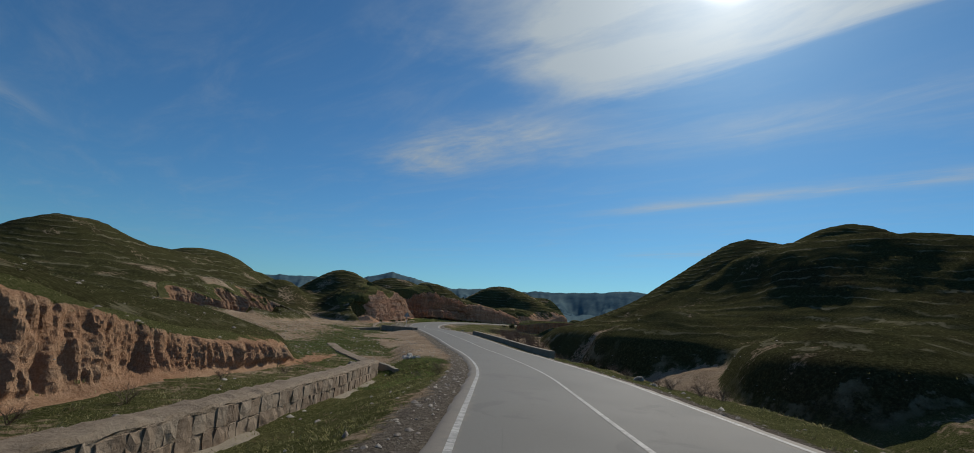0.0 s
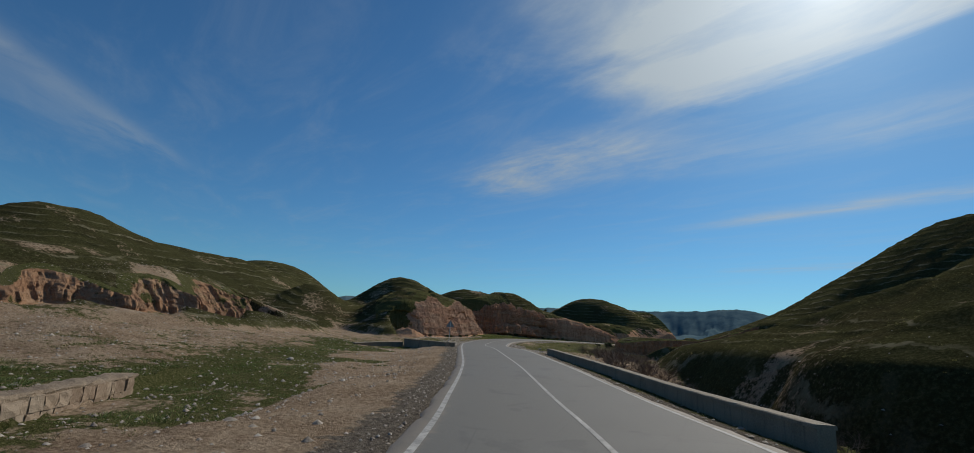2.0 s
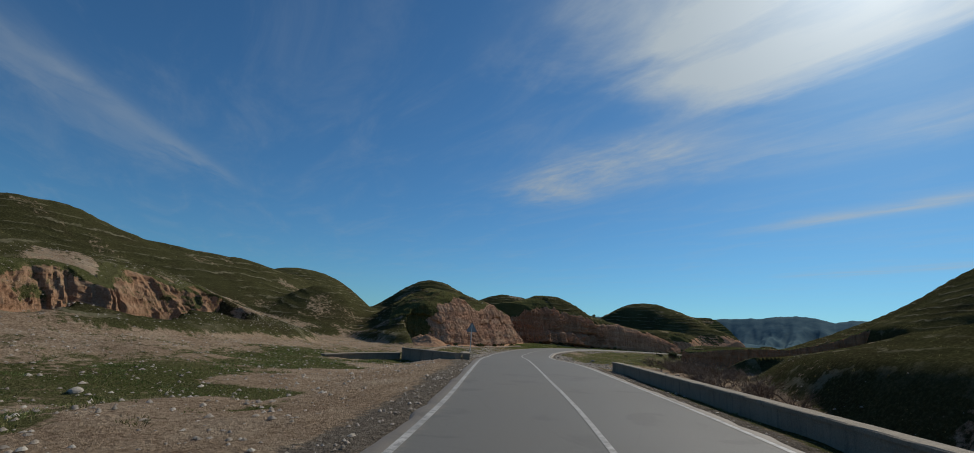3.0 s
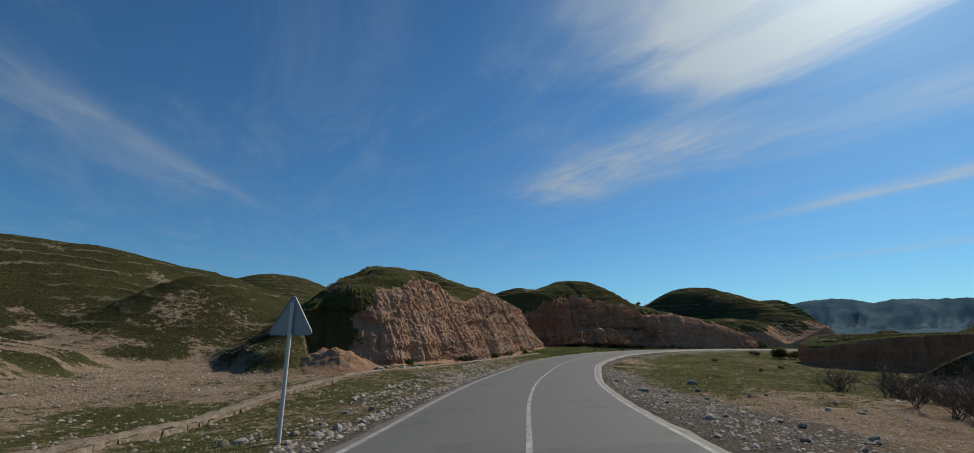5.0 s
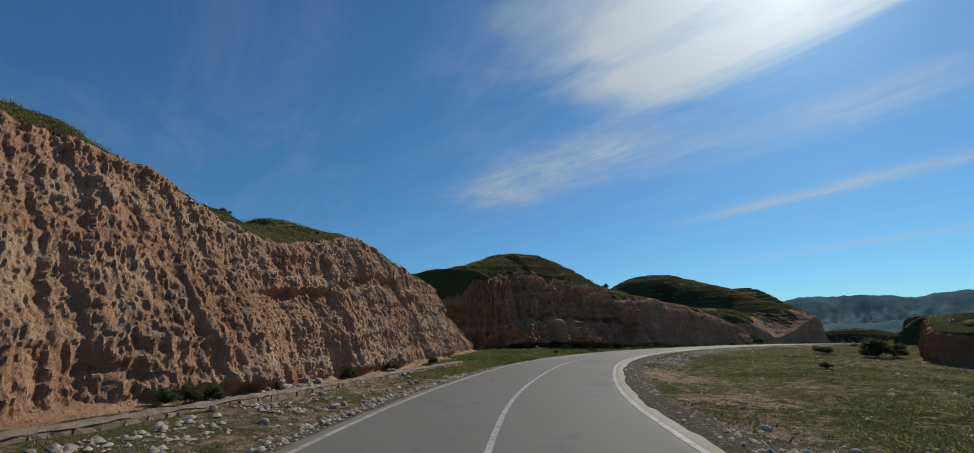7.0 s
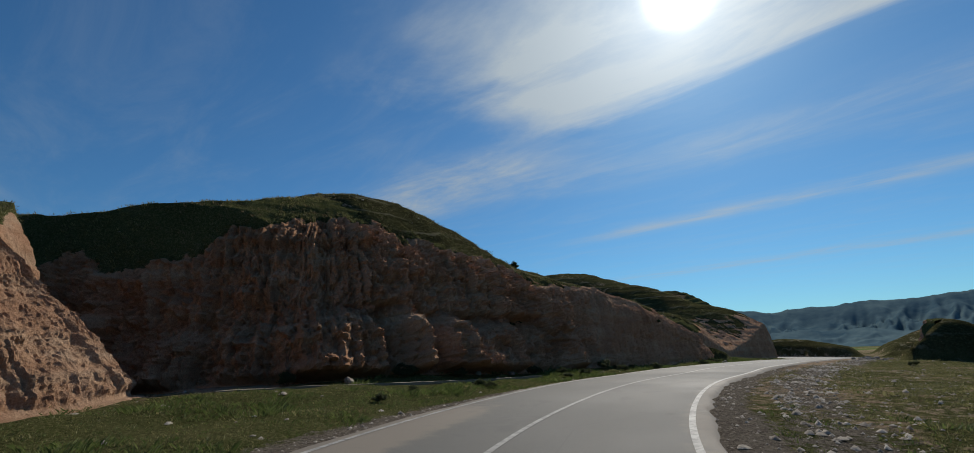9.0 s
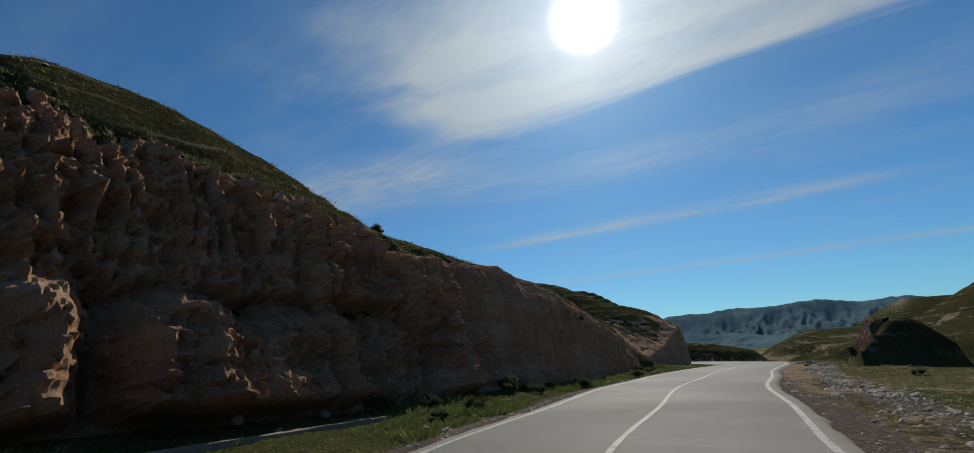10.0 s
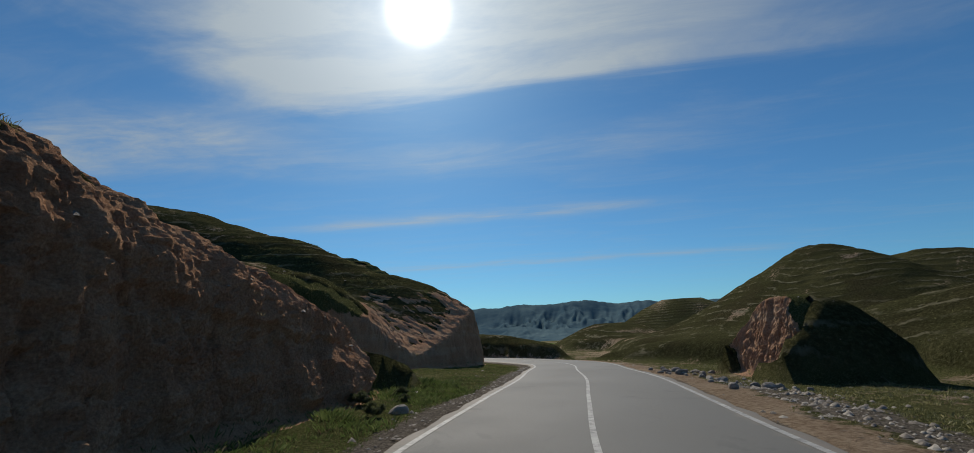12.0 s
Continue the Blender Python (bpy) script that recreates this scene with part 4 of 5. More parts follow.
# ---- mountains round the horizon ----
def make_mountains(name, knots, dist, depth, seed, label, jag=0.32):
    az = np.array([k[0] for k in knots], float)
    el = np.array([k[1] for k in knots], float)
    a = np.arange(az[0], az[-1], 0.12)
    crest = np.interp(a, az, el) + jag * (0.9 * fbm(a / 3.2, a * 0, 5, seed, 0.6) - 0.5 * np.abs(fbm(a / 1.6, a * 0 + 5, 4, seed + 3)))
    v = np.linspace(-1, 1, 90)
    A, V = np.meshgrid(a, v, indexing="ij")
    r = dist + V * depth
    X, Y = 10 + np.sin(np.radians(A)) * r, 110 + np.cos(np.radians(A)) * r
    top = dist * np.tan(np.radians(crest))[:, None] + 5
    r1 = 1 - np.abs(fbm(X / 420.0, Y / 420.0, 5, seed + 5)) * 2.2
    lean = A + 1.2 * fbm(A / 6.0, V * 1.5, 2, seed + 13)
    spur = 0.8 * np.abs(fbm((lean + 1.6 * V) / 3.6, V * 1.7, 4, seed + 15, 0.55)) + 0.4 * np.abs(fbm((lean - 2 * V) / 1.2, V * 3.2, 3, seed + 17, 0.55))
    r2 = fbm(X / 90.0, Y / 90.0, 4, seed + 9)
    body = np.clip(1 - np.abs(V), 0, 1)
    off = 1 - np.exp(-(V / 0.3) ** 2)
    Z = top * body ** 1.35 * (1 - off * (0.25 * (1 - np.clip(r1, 0, 1)) + 1.35 * spur)) + 0.05 * top * r2 * off * body - 8 * (np.abs(V) > 0.97)
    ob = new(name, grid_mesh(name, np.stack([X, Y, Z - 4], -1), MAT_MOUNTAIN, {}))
    tagged(ob, label, "mountain", kind="structure")


make_mountains("backdrop", [(-180, 2.0), (-120, 2.4), (-70, 2.6), (-40, 2.2), (-30, 2.6), (-25, 3.0), (-20.8, 3.2), (-16, 3.4), (-13.5, 4.2), (-12.2, 4.5), (-8.5, 3.75), (-4.9, 3.15), (0, 3.3), (6, 3.4), (10.2, 3.7), (14.5, 3.8), (17.5, 4.0), (19.8, 3.6), (22, 3.85), (25.6, 3.8), (30, 3.2), (33.5, 3.5), (36, 3.7), (39.5, 3.7), (43, 3.9), (45, 4.0), (49, 3.55), (53, 3.4), (60, 3.2), (75, 2.6), (110, 2.2), (180, 2.0)], 1900.0, 750.0, 301, "range of mountains beyond the valley, haze painted in as blue-green")
make_mountains("foothills", [(-30, 0.2), (-10, 0.6), (5, 0.9), (20, 1.1), (32, 1.3), (40, 1.0), (52, 1.25), (64, 1.1), (80, 0.7), (100, 0.2)], 900.0, 230.0, 331, "low dark foothills beyond the green fields, in the haze-tinted mountain colour", 0.4)
# ---- things ----
def mesh_from(name, verts, faces, mat, smooth_faces=False):
    me = bpy.data.meshes.new(name)
    me.from_pydata([tuple(v) for v in verts], [], [tuple(f) for f in faces])
    me.materials.append(mat)
    if smooth_faces:
        me.polygons.foreach_set("use_smooth", np.ones(len(me.polygons), bool))
    me.update()
    return me


def empty(name, at=(0, 0, 0)):
    ob = new(name)
    ob.location = at
    ob.empty_display_size = 0.2
    return ob


def child(name, me, parent, label=""):
    ob = new(name, me)
    ob.parent = parent
    ob.matrix_parent_inverse = Matrix.Translation(parent.location).inverted()
    if label:
        ob["label"] = label
    return ob


def ground_at(x, y):
    z, b, s, d, m, wob = natural(np.array([x], float), np.array([y], float))
    return float(cut(z, b, np.array([x], float), np.array([y], float), 0.0)[0])


def ground_many(x, y):
    z, b, s, d, m, wob = natural(x, y)
    return cut(z, b, x, y, 0.3), s, d, m


def road_z(y):
    i = int(np.argmin(np.abs(CENTRE[:, 1] - y) + 1000 * (np.arange(len(CENTRE)) > 520)))
    return float(ROAD_Z[i])


def sweep(points, section, step, seed, rough=0.012):
    """A bar of a given cross-section (offset to the left, height) along a line of x, y, z, a little uneven."""
    c = spline([p[:2] for p in points], step)
    run = np.concatenate([[0], np.cumsum(np.linalg.norm(np.diff(np.array([p[:2] for p in points], float), axis=0), axis=1))])
    z = np.interp(np.arange(len(c)) * step, run, [p[2] for p in points])
    t = np.gradient(c, axis=0)
    t /= np.linalg.norm(t, axis=1, keepdims=True)
    n = np.stack([-t[:, 1], t[:, 0]], 1)
    rng = np.random.RandomState(seed)
    verts, faces, k = [], [], len(section)
    for i in range(len(c)):
        for o, h in section:
            j = rng.uniform(-rough, rough, 2)
            verts.append((c[i, 0] + n[i, 0] * (o + j[0]), c[i, 1] + n[i, 1] * (o + j[0]), z[i] + h + j[1]))
    for i in range(len(c) - 1):
        for a in range(k):
            b = (a + 1) % k
            faces.append((i * k + a, i * k + b, (i + 1) * k + b, (i + 1) * k + a))
    faces.append(tuple(range(k))[::-1])
    faces.append(tuple((len(c) - 1) * k + a for a in range(k)))
    return verts, faces, c, n, z


def rounded_block(seed):
    """A rough unit stone block with a split, uneven face."""
    rng = np.random.RandomState(seed)
    bm = bmesh.new()
    bmesh.ops.create_cube(bm, size=1.0)
    bmesh.ops.subdivide_edges(bm, edges=bm.edges[:], cuts=1, use_grid_fill=True)
    for v in bm.verts:
        p = v.co
        corner = sum(abs(c) > 0.4 for c in p)
        k = 1 - 0.07 * (corner == 3) - 0.03 * (corner == 2)
        v.co = Vector((p.x * k + rng.uniform(-0.09, 0.09), p.y * k + rng.uniform(-0.07, 0.07), (p.z + 0.5) * (0.96 + 0.04 * k) + rng.uniform(-0.05, 0.05)))
    me = bpy.data.meshes.new("stone")
    bm.to_mesh(me)
    bm.free()
    me.materials.append(MAT_MASONRY)
    return me


BLOCKS = [rounded_block(400 + i) for i in range(14)]


def stone_wall(name, label, line, height, thick, stone_w, seed, courses=1, footing=0.35, cap=0.10):
    """A wall of rough stones with a concrete cap and footing; its face looks to the right of the line's way. line: x, y, z of the top."""
    root = empty(name, (line[0][0], line[0][1], line[0][2] - height))
    tagged(root, label, "wall", kind="structure")
    v, f, c, n, z = sweep(line, [(0.0, -cap), (-0.01, -0.05), (0.05, 0.0), (thick * 0.5, 0.02), (thick + 0.1, 0.0), (thick + 0.13, -cap)], 0.25, seed, 0.03)
    c, n, z = c[::2], n[::2], z[::2]
    child("cap", mesh_from("cap", v, f, MAT_CAP), root)
    v, f, *_ = sweep(line, [(0.005, -height - 0.2), (0.005, -cap + 0.01), (thick, -cap + 0.01), (thick, -height - 0.2)], 0.5, seed + 1, 0.01)
    child("core", mesh_from("core", v, f, MAT_CAP), root)
    v, f, *_ = sweep(line, [(-footing, -height - 0.25), (-footing, -height - 0.02), (-footing + 0.04, -height + 0.02), (0.12, -height + 0.04), (0.12, -height - 0.25)], 0.5, seed + 2, 0.02)
    child("footing", mesh_from("footing", v, f, MAT_CONCRETE), root)
    rng = np.random.RandomState(seed + 3)
    run, total, ch = 0.0, (len(c) - 1) * 0.5, (height - cap) / courses
    while run < total - 0.2:
        for k in range(courses):
            w = stone_w * rng.uniform(0.6, 1.35) if k == 0 else w * rng.uniform(0.85, 1.1)
            i = min(len(c) - 1, int((run + w / 2) / 0.5))
            st = child("stone", BLOCKS[rng.randint(len(BLOCKS))], root)
            yaw = math.atan2(n[i, 1], n[i, 0]) - math.pi / 2
            lean = rng.uniform(-0.05, 0.05)
            u = (run + w / 2) / 0.5 - i
            tx, ty = n[i, 1], -n[i, 0]
            st.matrix_basis = Matrix.Translation((c[i, 0] + tx * u * 0.5 + n[i, 0] * (0.12 + rng.uniform(-0.03, 0.03)), c[i, 1] + ty * u * 0.5 + n[i, 1] * (0.12 + rng.uniform(-0.03, 0.03)), z[i] - height + k * ch)) @ Euler((0, lean, yaw)).to_matrix().to_4x4() @ Matrix.Diagonal((w * 1.02, 0.3, ch * rng.uniform(0.92, 1.05), 1))
        run += w
    return root


def wall_line(pts, drop):
    return [(x, y, road_z(y) + drop) for x, y in pts]


stone_wall("retaining_wall", "rough brown stone retaining wall with a pale concrete cap beside the verge", wall_line([(-6.0, -8), (-5.4, 3), (-5.2, 12), (-5.15, 19), (-5.45, 26.4)], -0.2), 0.82, 0.62, 0.4, 500, courses=2)
stone_wall("channel_wall", "rough stone wall of the drainage channel, slanting away from the road", wall_line([(-5.75, 26.9), (-8.1, 31.6), (-10.1, 36), (-12.6, 42.2)], -0.32), 0.78, 0.6, 0.4, 520, courses=2)


def low_bar(name, label, line, section, seed, mat=None, rough=0.015, cat="wall"):
    v, f, *_ = sweep(line, section, 0.5, seed, rough)
    ob = new(name, mesh_from(name, v, f, mat or MAT_CONCRETE))
    return tagged(ob, label, cat, kind="structure")


low_bar("channel_kerb", "low concrete side wall of the drainage channel", wall_line([(-4.3, 25.2), (-5.0, 27.0), (-5.9, 28.9)], -0.5), [(-0.12, -0.6), (-0.12, -0.02), (-0.1, 0), (0.1, 0), (0.12, -0.02), (0.12, -0.6)], 530)

# drainage kerb along the foot of the red cliff
DRAIN = [(-16.4, 77.5), (-17.6, 81), (-19.1, 86), (-20.2, 91), (-20.8, 97), (-20.9, 104), (-20.7, 111), (-20.4, 118), (-19.9, 125), (-18.9, 131)]
stone_wall("drain_wall", "low stone drain wall with a pale earth-stained cap along the verge", [(x, y, ground_at(x, y) + 0.16) for x, y in DRAIN], 0.34, 0.35, 0.4, 540, footing=0.55, cap=0.07)
low_bar("drain_kerb", "narrow concrete drain kerb in the grass below the cliff", [(x, y, ground_at(x, y) + 0.07) for x, y in ((-19.5, 146.4), (-17.4, 148), (-15.2, 149.8), (-13.1, 151.8), (-10.6, 155), (-8, 157.6))], [(-0.15, -0.3), (-0.15, 0), (0.15, 0), (0.15, -0.3)], 550)


def parapet(name, label, line, height, thick, seed, bay=3.2):
    """A concrete parapet cast in bays, with a slightly wider pale cap."""
    root = empty(name, (line[0][0], line[0][1], line[0][2] - height))
    tagged(root, label, "parapet", kind="structure")
    h = thick / 2
    v, f, c, n, z = sweep(line, [(-h, -height - 0.5), (-h, -0.08), (h, -0.08), (h, -height - 0.5)], 0.5, seed, 0.006)
    child("body", mesh_from("body", v, f, MAT_CONCRETE), root)
    per = int(bay / 0.5)
    for i in range(0, len(c) - 1, per):
        k = slice(i, min(len(c), i + per + 1))
        if len(c[k]) < 2:
            continue
        pts = [(*c[j], z[j] - 0.0) for j in range(*k.indices(len(c)))]
        a, b = np.array(pts[0]), np.array(pts[-1])
        size = float(np.linalg.norm(b - a))
        t = (b - a) / size
        step = size / len(pts)
        pts[0], pts[-1] = tuple(a + t * 0.006), tuple(b + t * (step * 0.99 - 0.006))
        v, f, *_ = sweep(pts, [(-h - 0.04, -0.09), (-h - 0.04, -0.02), (-h - 0.015, 0.0), (h + 0.015, 0.0), (h + 0.04, -0.02), (h + 0.04, -0.09)], step, seed + i, 0.005)
        child("cap", mesh_from("cap", v, f, MAT_CONCRETE), root)
    return root


def beside(s0, s1, off, drop, step=3.0):
    out = []
    for s in np.arange(s0, s1 + 0.1, step):
        i = int(np.searchsorted(ALONG, s))
        out.append((CENTRE[i, 0] + NORMAL[i, 0] * off, CENTRE[i, 1] + NORMAL[i, 1] * off, ROAD_Z[i] + drop))
    return out


S_OF = lambda y: float(ALONG[int(np.argmin(np.abs(CENTRE[:520, 1] - y)))])
parapet("bridge_parapet", "long low concrete parapet with a pale top along the ravine", beside(S_OF(39.0), S_OF(72.5), -4.55, 0.38), 0.75, 0.36, 600)
parapet("culvert_headwall", "low grey concrete culvert headwall beside the lay-by", [(-10.2, 70.0, 0.28), (-12.8, 72.2, 0.24), (-15.6, 74.6, 0.2)], 0.8, 0.4, 620, 8)
parapet("culvert_wing", "short concrete wing wall of the culvert along the road", [(-9.9, 70.6, 0.28), (-10.9, 73.5, 0.26), (-11.6, 76.2, 0.2)], 0.6, 0.36, 630, 8)
parapet("culvert_apron", "low broken concrete wall at the culvert mouth", [(-15.9, 74.4, -0.12), (-17.4, 71.8, -0.2), (-18.6, 69.4, -0.35)], 0.4, 0.4, 640, 8)


# ---- road sign seen from behind ----
def make_sign():
    x, y = -13.25, 82.0
    z0 = ground_at(x, y) - 0.12
    root = empty("road_sign", (x, y, z0))
    tagged(root, "triangular road sign showing its dull grey back, white post", "road sign")

    def tube(p, q, r, seg=14):
        bm = bmesh.new()
        bmesh.ops.create_cone(bm, cap_ends=True, segments=seg, radius1=r, radius2=r, depth=1.0)
        a, b = Vector(p), Vector(q)
        m = Matrix.Translation((a + b) / 2) @ (b - a).to_track_quat("Z", "Y").to_matrix().to_4x4() @ Matrix.Diagonal((1, 1, (b - a).length, 1))
        bmesh.ops.transform(bm, matrix=m, verts=bm.verts)
        me = bpy.data.meshes.new("tube")
        bm.to_mesh(me)
        bm.free()
        return me

    post = tube((x, y, z0 - 0.3), (x + 0.02, y + 0.02, z0 + 2.62), 0.038)
    post.materials.append(MAT_POST)
    child("post", post, root)
    foot = tube((x, y, z0 - 0.2), (x, y, z0 + 0.09), 0.17)
    foot.materials.append(plain("dark stained concrete", (0.07, 0.065, 0.06), 0.9))
    child("footing", foot, root)
    # triangle with rounded corners and a folded rim, facing the oncoming traffic
    yaw = math.radians(14)
    bm = bmesh.new()
    side, rad, ring = 0.92, 0.06, []
    for i in range(3):
        a = math.pi / 2 + i * 2 * math.pi / 3
        cx, cz = math.cos(a) * (side / math.sqrt(3) - 2 * rad), math.sin(a) * (side / math.sqrt(3) - 2 * rad)
        for j in range(7):
            b = a - math.pi / 3 + j * (2 * math.pi / 3) / 6
            ring.append((cx + math.cos(b) * rad * 1.0, cz + math.sin(b) * rad * 1.0))
    back = [bm.verts.new((u, 0.0, w)) for u, w in ring]
    lip = [bm.verts.new((u, -0.022, w)) for u, w in ring]
    lip2 = [bm.verts.new((u * 0.955, -0.022, w * 0.955)) for u, w in ring]
    inn = [bm.verts.new((u * 0.95, -0.004, w * 0.95)) for u, w in ring]
    front = [bm.verts.new((u, 0.004, w)) for u, w in ring]
    n = len(ring)
    for A, B in ((lip, lip2), (lip2, inn), (back, lip), (front, back)):
        for i in range(n):
            bm.faces.new((A[i], A[(i + 1) % n], B[(i + 1) % n], B[i]))
    bm.faces.new(inn)
    bm.faces.new(front[::-1])
    me = bpy.data.meshes.new("plate")
    bmesh.ops.recalc_face_normals(bm, faces=bm.faces)
    bm.to_mesh(me)
    bm.free()
    me.materials.append(MAT_STEEL)
    pl = child("plate", me, root, "dull grey metal back of the triangle")
    pl.matrix_basis = Matrix.Translation((x + 0.045 * math.sin(-yaw) * -1, y + 0.05, z0 + 2.28)) @ Euler((0, 0, yaw)).to_matrix().to_4x4()
    for h in (2.1, 2.42):
        c = tube((x - 0.05, y + 0.03, z0 + h), (x + 0.07, y + 0.03, z0 + h), 0.016, 8)
        c.materials.append(MAT_STEEL)
        child("clamp", c, root)


make_sign()


# ---- crumpled bag on the lay-by ----
def make_bag():
    x0, y0 = -4.05, 27.75
    bm = bmesh.new()
    bmesh.ops.create_icosphere(bm, subdivisions=4, radius=1.0)
    for v in bm.verts:
        p = v.co.copy()
        k = 0.75 + 0.5 * noise.fractal(p * 2.3, 0.6, 2.1, 4) + 0.22 * noise.noise(p * 7)
        v.co = Vector((p.x * 0.5 * k, p.y * 0.26 * k, max(-0.02, p.z * 0.13 * k + 0.06 + 0.06 * noise.noise(p * 4 + Vector((3, 1, 2))))))
    me = bpy.data.meshes.new("bag")
    bm.to_mesh(me)
    bm.free()
    me.materials.append(MAT_CLOTH)
    ob = new("plastic_bag", me)
    ob.matrix_world = pose(x0, y0, ground_at(x0, y0) - 0.01, 0, 0, 14)
    tagged(ob, "crumpled white plastic sack lying on the dirt", "litter")


make_bag()


# ---- stones ----
def rock_mesh(seed, mat):
    rng = np.random.RandomState(seed)
    bm = bmesh.new()
    bmesh.ops.create_icosphere(bm, subdivisions=2, radius=1.0)
    off = Vector(rng.uniform(-9, 9, 3))
    sx, sy, sz = rng.uniform(0.75, 1.2), rng.uniform(0.6, 1.0), rng.uniform(0.45, 0.75)
    planes = [(Vector(rng.normal(size=3)).normalized(), rng.uniform(0.55, 0.85)) for _ in range(6)]
    for v in bm.verts:
        p = v.co.copy()
        for nrm, dist in planes:
            over = p.dot(nrm) - dist
            if over > 0:
                p -= nrm * over * 0.85
        p *= 1 + 0.12 * noise.noise(v.co * 1.7 + off)
        v.co = Vector((p.x * sx, p.y * sy, p.z * sz))
    me = bpy.data.meshes.new("rock")
    bm.to_mesh(me)
    bm.free()
    me.materials.append(mat)
    return me


ROCKS = [rock_mesh(700 + i, MAT_STONE) for i in range(12)]


def put_rock(name, label, x, y, r, rng, group="", lift=0.0):
    ob = new(name, ROCKS[rng.randint(len(ROCKS))])
    ob.matrix_world = Matrix.Translation((x, y, ground_at(x, y) + 0.22 * r + lift)) @ Euler((rng.uniform(-0.3, 0.3), rng.uniform(-0.3, 0.3), rng.uniform(0, 6.28))).to_matrix().to_4x4() @ Matrix.Diagonal((r, r, r, 1))
    return tagged(ob, label, "rock", group)


rng = np.random.RandomState(71)
for x, y, r in ((-6.3, 24.2, 0.3), (-4.6, 31.0, 0.28), (-13.8, 52.4, 0.22), (8.4, 27.4, 0.28), (8.2, 24.2, 0.22), (-16.2, 149.7, 0.3), (-9.6, 157.5, 0.2), (-11.4, 156.3, 0.22), (11.4, 177.0, 0.25), (-7.2, 97.4, 0.26), (-4.8, 103.6, 0.3)):
    put_rock("boulder", "single pale weathered boulder lying in short grass", x, y, r, rng)
for i in range(26):   # heap below the red cliff
    put_rock("stone", "pale rounded stone in a loose heap at the cliff foot", -21.2 + rng.normal(0, 0.35), 117.2 + rng.normal(0, 0.8), rng.uniform(0.12, 0.24), rng, "stone heap", rng.uniform(0, 0.15))
for i in range(18):
    put_rock("stone", "pale stone lying along the drain", -21.4 + rng.normal(0, 0.25), 97 + i * 0.55 + rng.normal(0, 0.2), rng.uniform(0.1, 0.26), rng, "stones along the drain")
for i in range(34):
    a, k = rng.uniform(0, 1), rng.uniform(0.6, 4.0)
    put_rock("stone", "pale rubble stone below the cut nose", 27.8 + 3.9 * (2.4 * a - 1.2) - 0.75 * k, 175.7 + 4.4 * (2.4 * a - 1.2) + 0.66 * k, rng.uniform(0.1, 0.3), rng, "rubble below the nose")
for i in range(60):
    y = rng.uniform(84, 126)
    k = int(np.searchsorted(ALONG, S_OF(y)))
    o = rng.uniform(3.7, 6.6)
    put_rock("stone", "pale angular stone on the gravel verge", CENTRE[k, 0] + NORMAL[k, 0] * o, CENTRE[k, 1] + NORMAL[k, 1] * o, rng.uniform(0.06, 0.17), rng, "verge stones")
for i in range(50):
    y = rng.uniform(76, 112)
    k = int(np.searchsorted(ALONG, S_OF(y)))
    o = -rng.uniform(3.8, 13)
    put_rock("stone", "pale stone scattered on the stony flat", CENTRE[k, 0] + NORMAL[k, 0] * o, CENTRE[k, 1] + NORMAL[k, 1] * o, rng.uniform(0.06, 0.18), rng, "stones on the flat")


# ---- heap of dug-out earth beside the drain ----
def make_heap(x0, y0, rx, ry, h):
    a, r = np.meshgrid(np.linspace(0, 2 * np.pi, 97), np.linspace(0, 1, 40), indexing="ij")
    rim = 1 + 0.18 * fbm(np.cos(a) * 1.3, np.sin(a) * 1.3, 3, 181)
    x, y = x0 + np.cos(a) * r * rx * rim, y0 + np.sin(a) * r * ry * rim
    up = h * np.exp(-(r * 1.5) ** 2.2) * (1 + 0.35 * fbm(x / 1.1, y / 1.1, 4, 183)) + 0.06 * fbm(x / 0.25, y / 0.25, 3, 185)
    z = base_ground(x, y)[0] + up - 0.12
    me = grid_mesh("earth_heap", np.stack([x, y, z], -1), MAT_BANK, dict(grass=0.35 * smooth(-0.1, 0.4, fbm(x / 0.9, y / 0.9, 3, 187))))
    ob = new("earth_heap", me)
    tagged(ob, "low heap of loose brown earth beside the drain", "earth heap")


make_heap(-24.2, 98.9, 3.3, 2.3, 1.35)


# ---- ground cover, made of real small meshes ----
def joined(name, V, F, mat, label, cat):
    me = bpy.data.meshes.new(name)
    me.vertices.add(len(V))
    me.vertices.foreach_set("co", np.asarray(V, np.float32).reshape(-1))
    k = F.shape[1]
    me.loops.add(F.size)
    me.loops.foreach_set("vertex_index", F.reshape(-1).astype(np.int32))
    me.polygons.add(len(F))
    me.polygons.foreach_set("loop_start", np.arange(0, F.size, k, dtype=np.int32))
    me.update(calc_edges=True)
    me.materials.append(mat)
    ob = new(name, me)
    return tagged(ob, label, cat, kind="stuff")


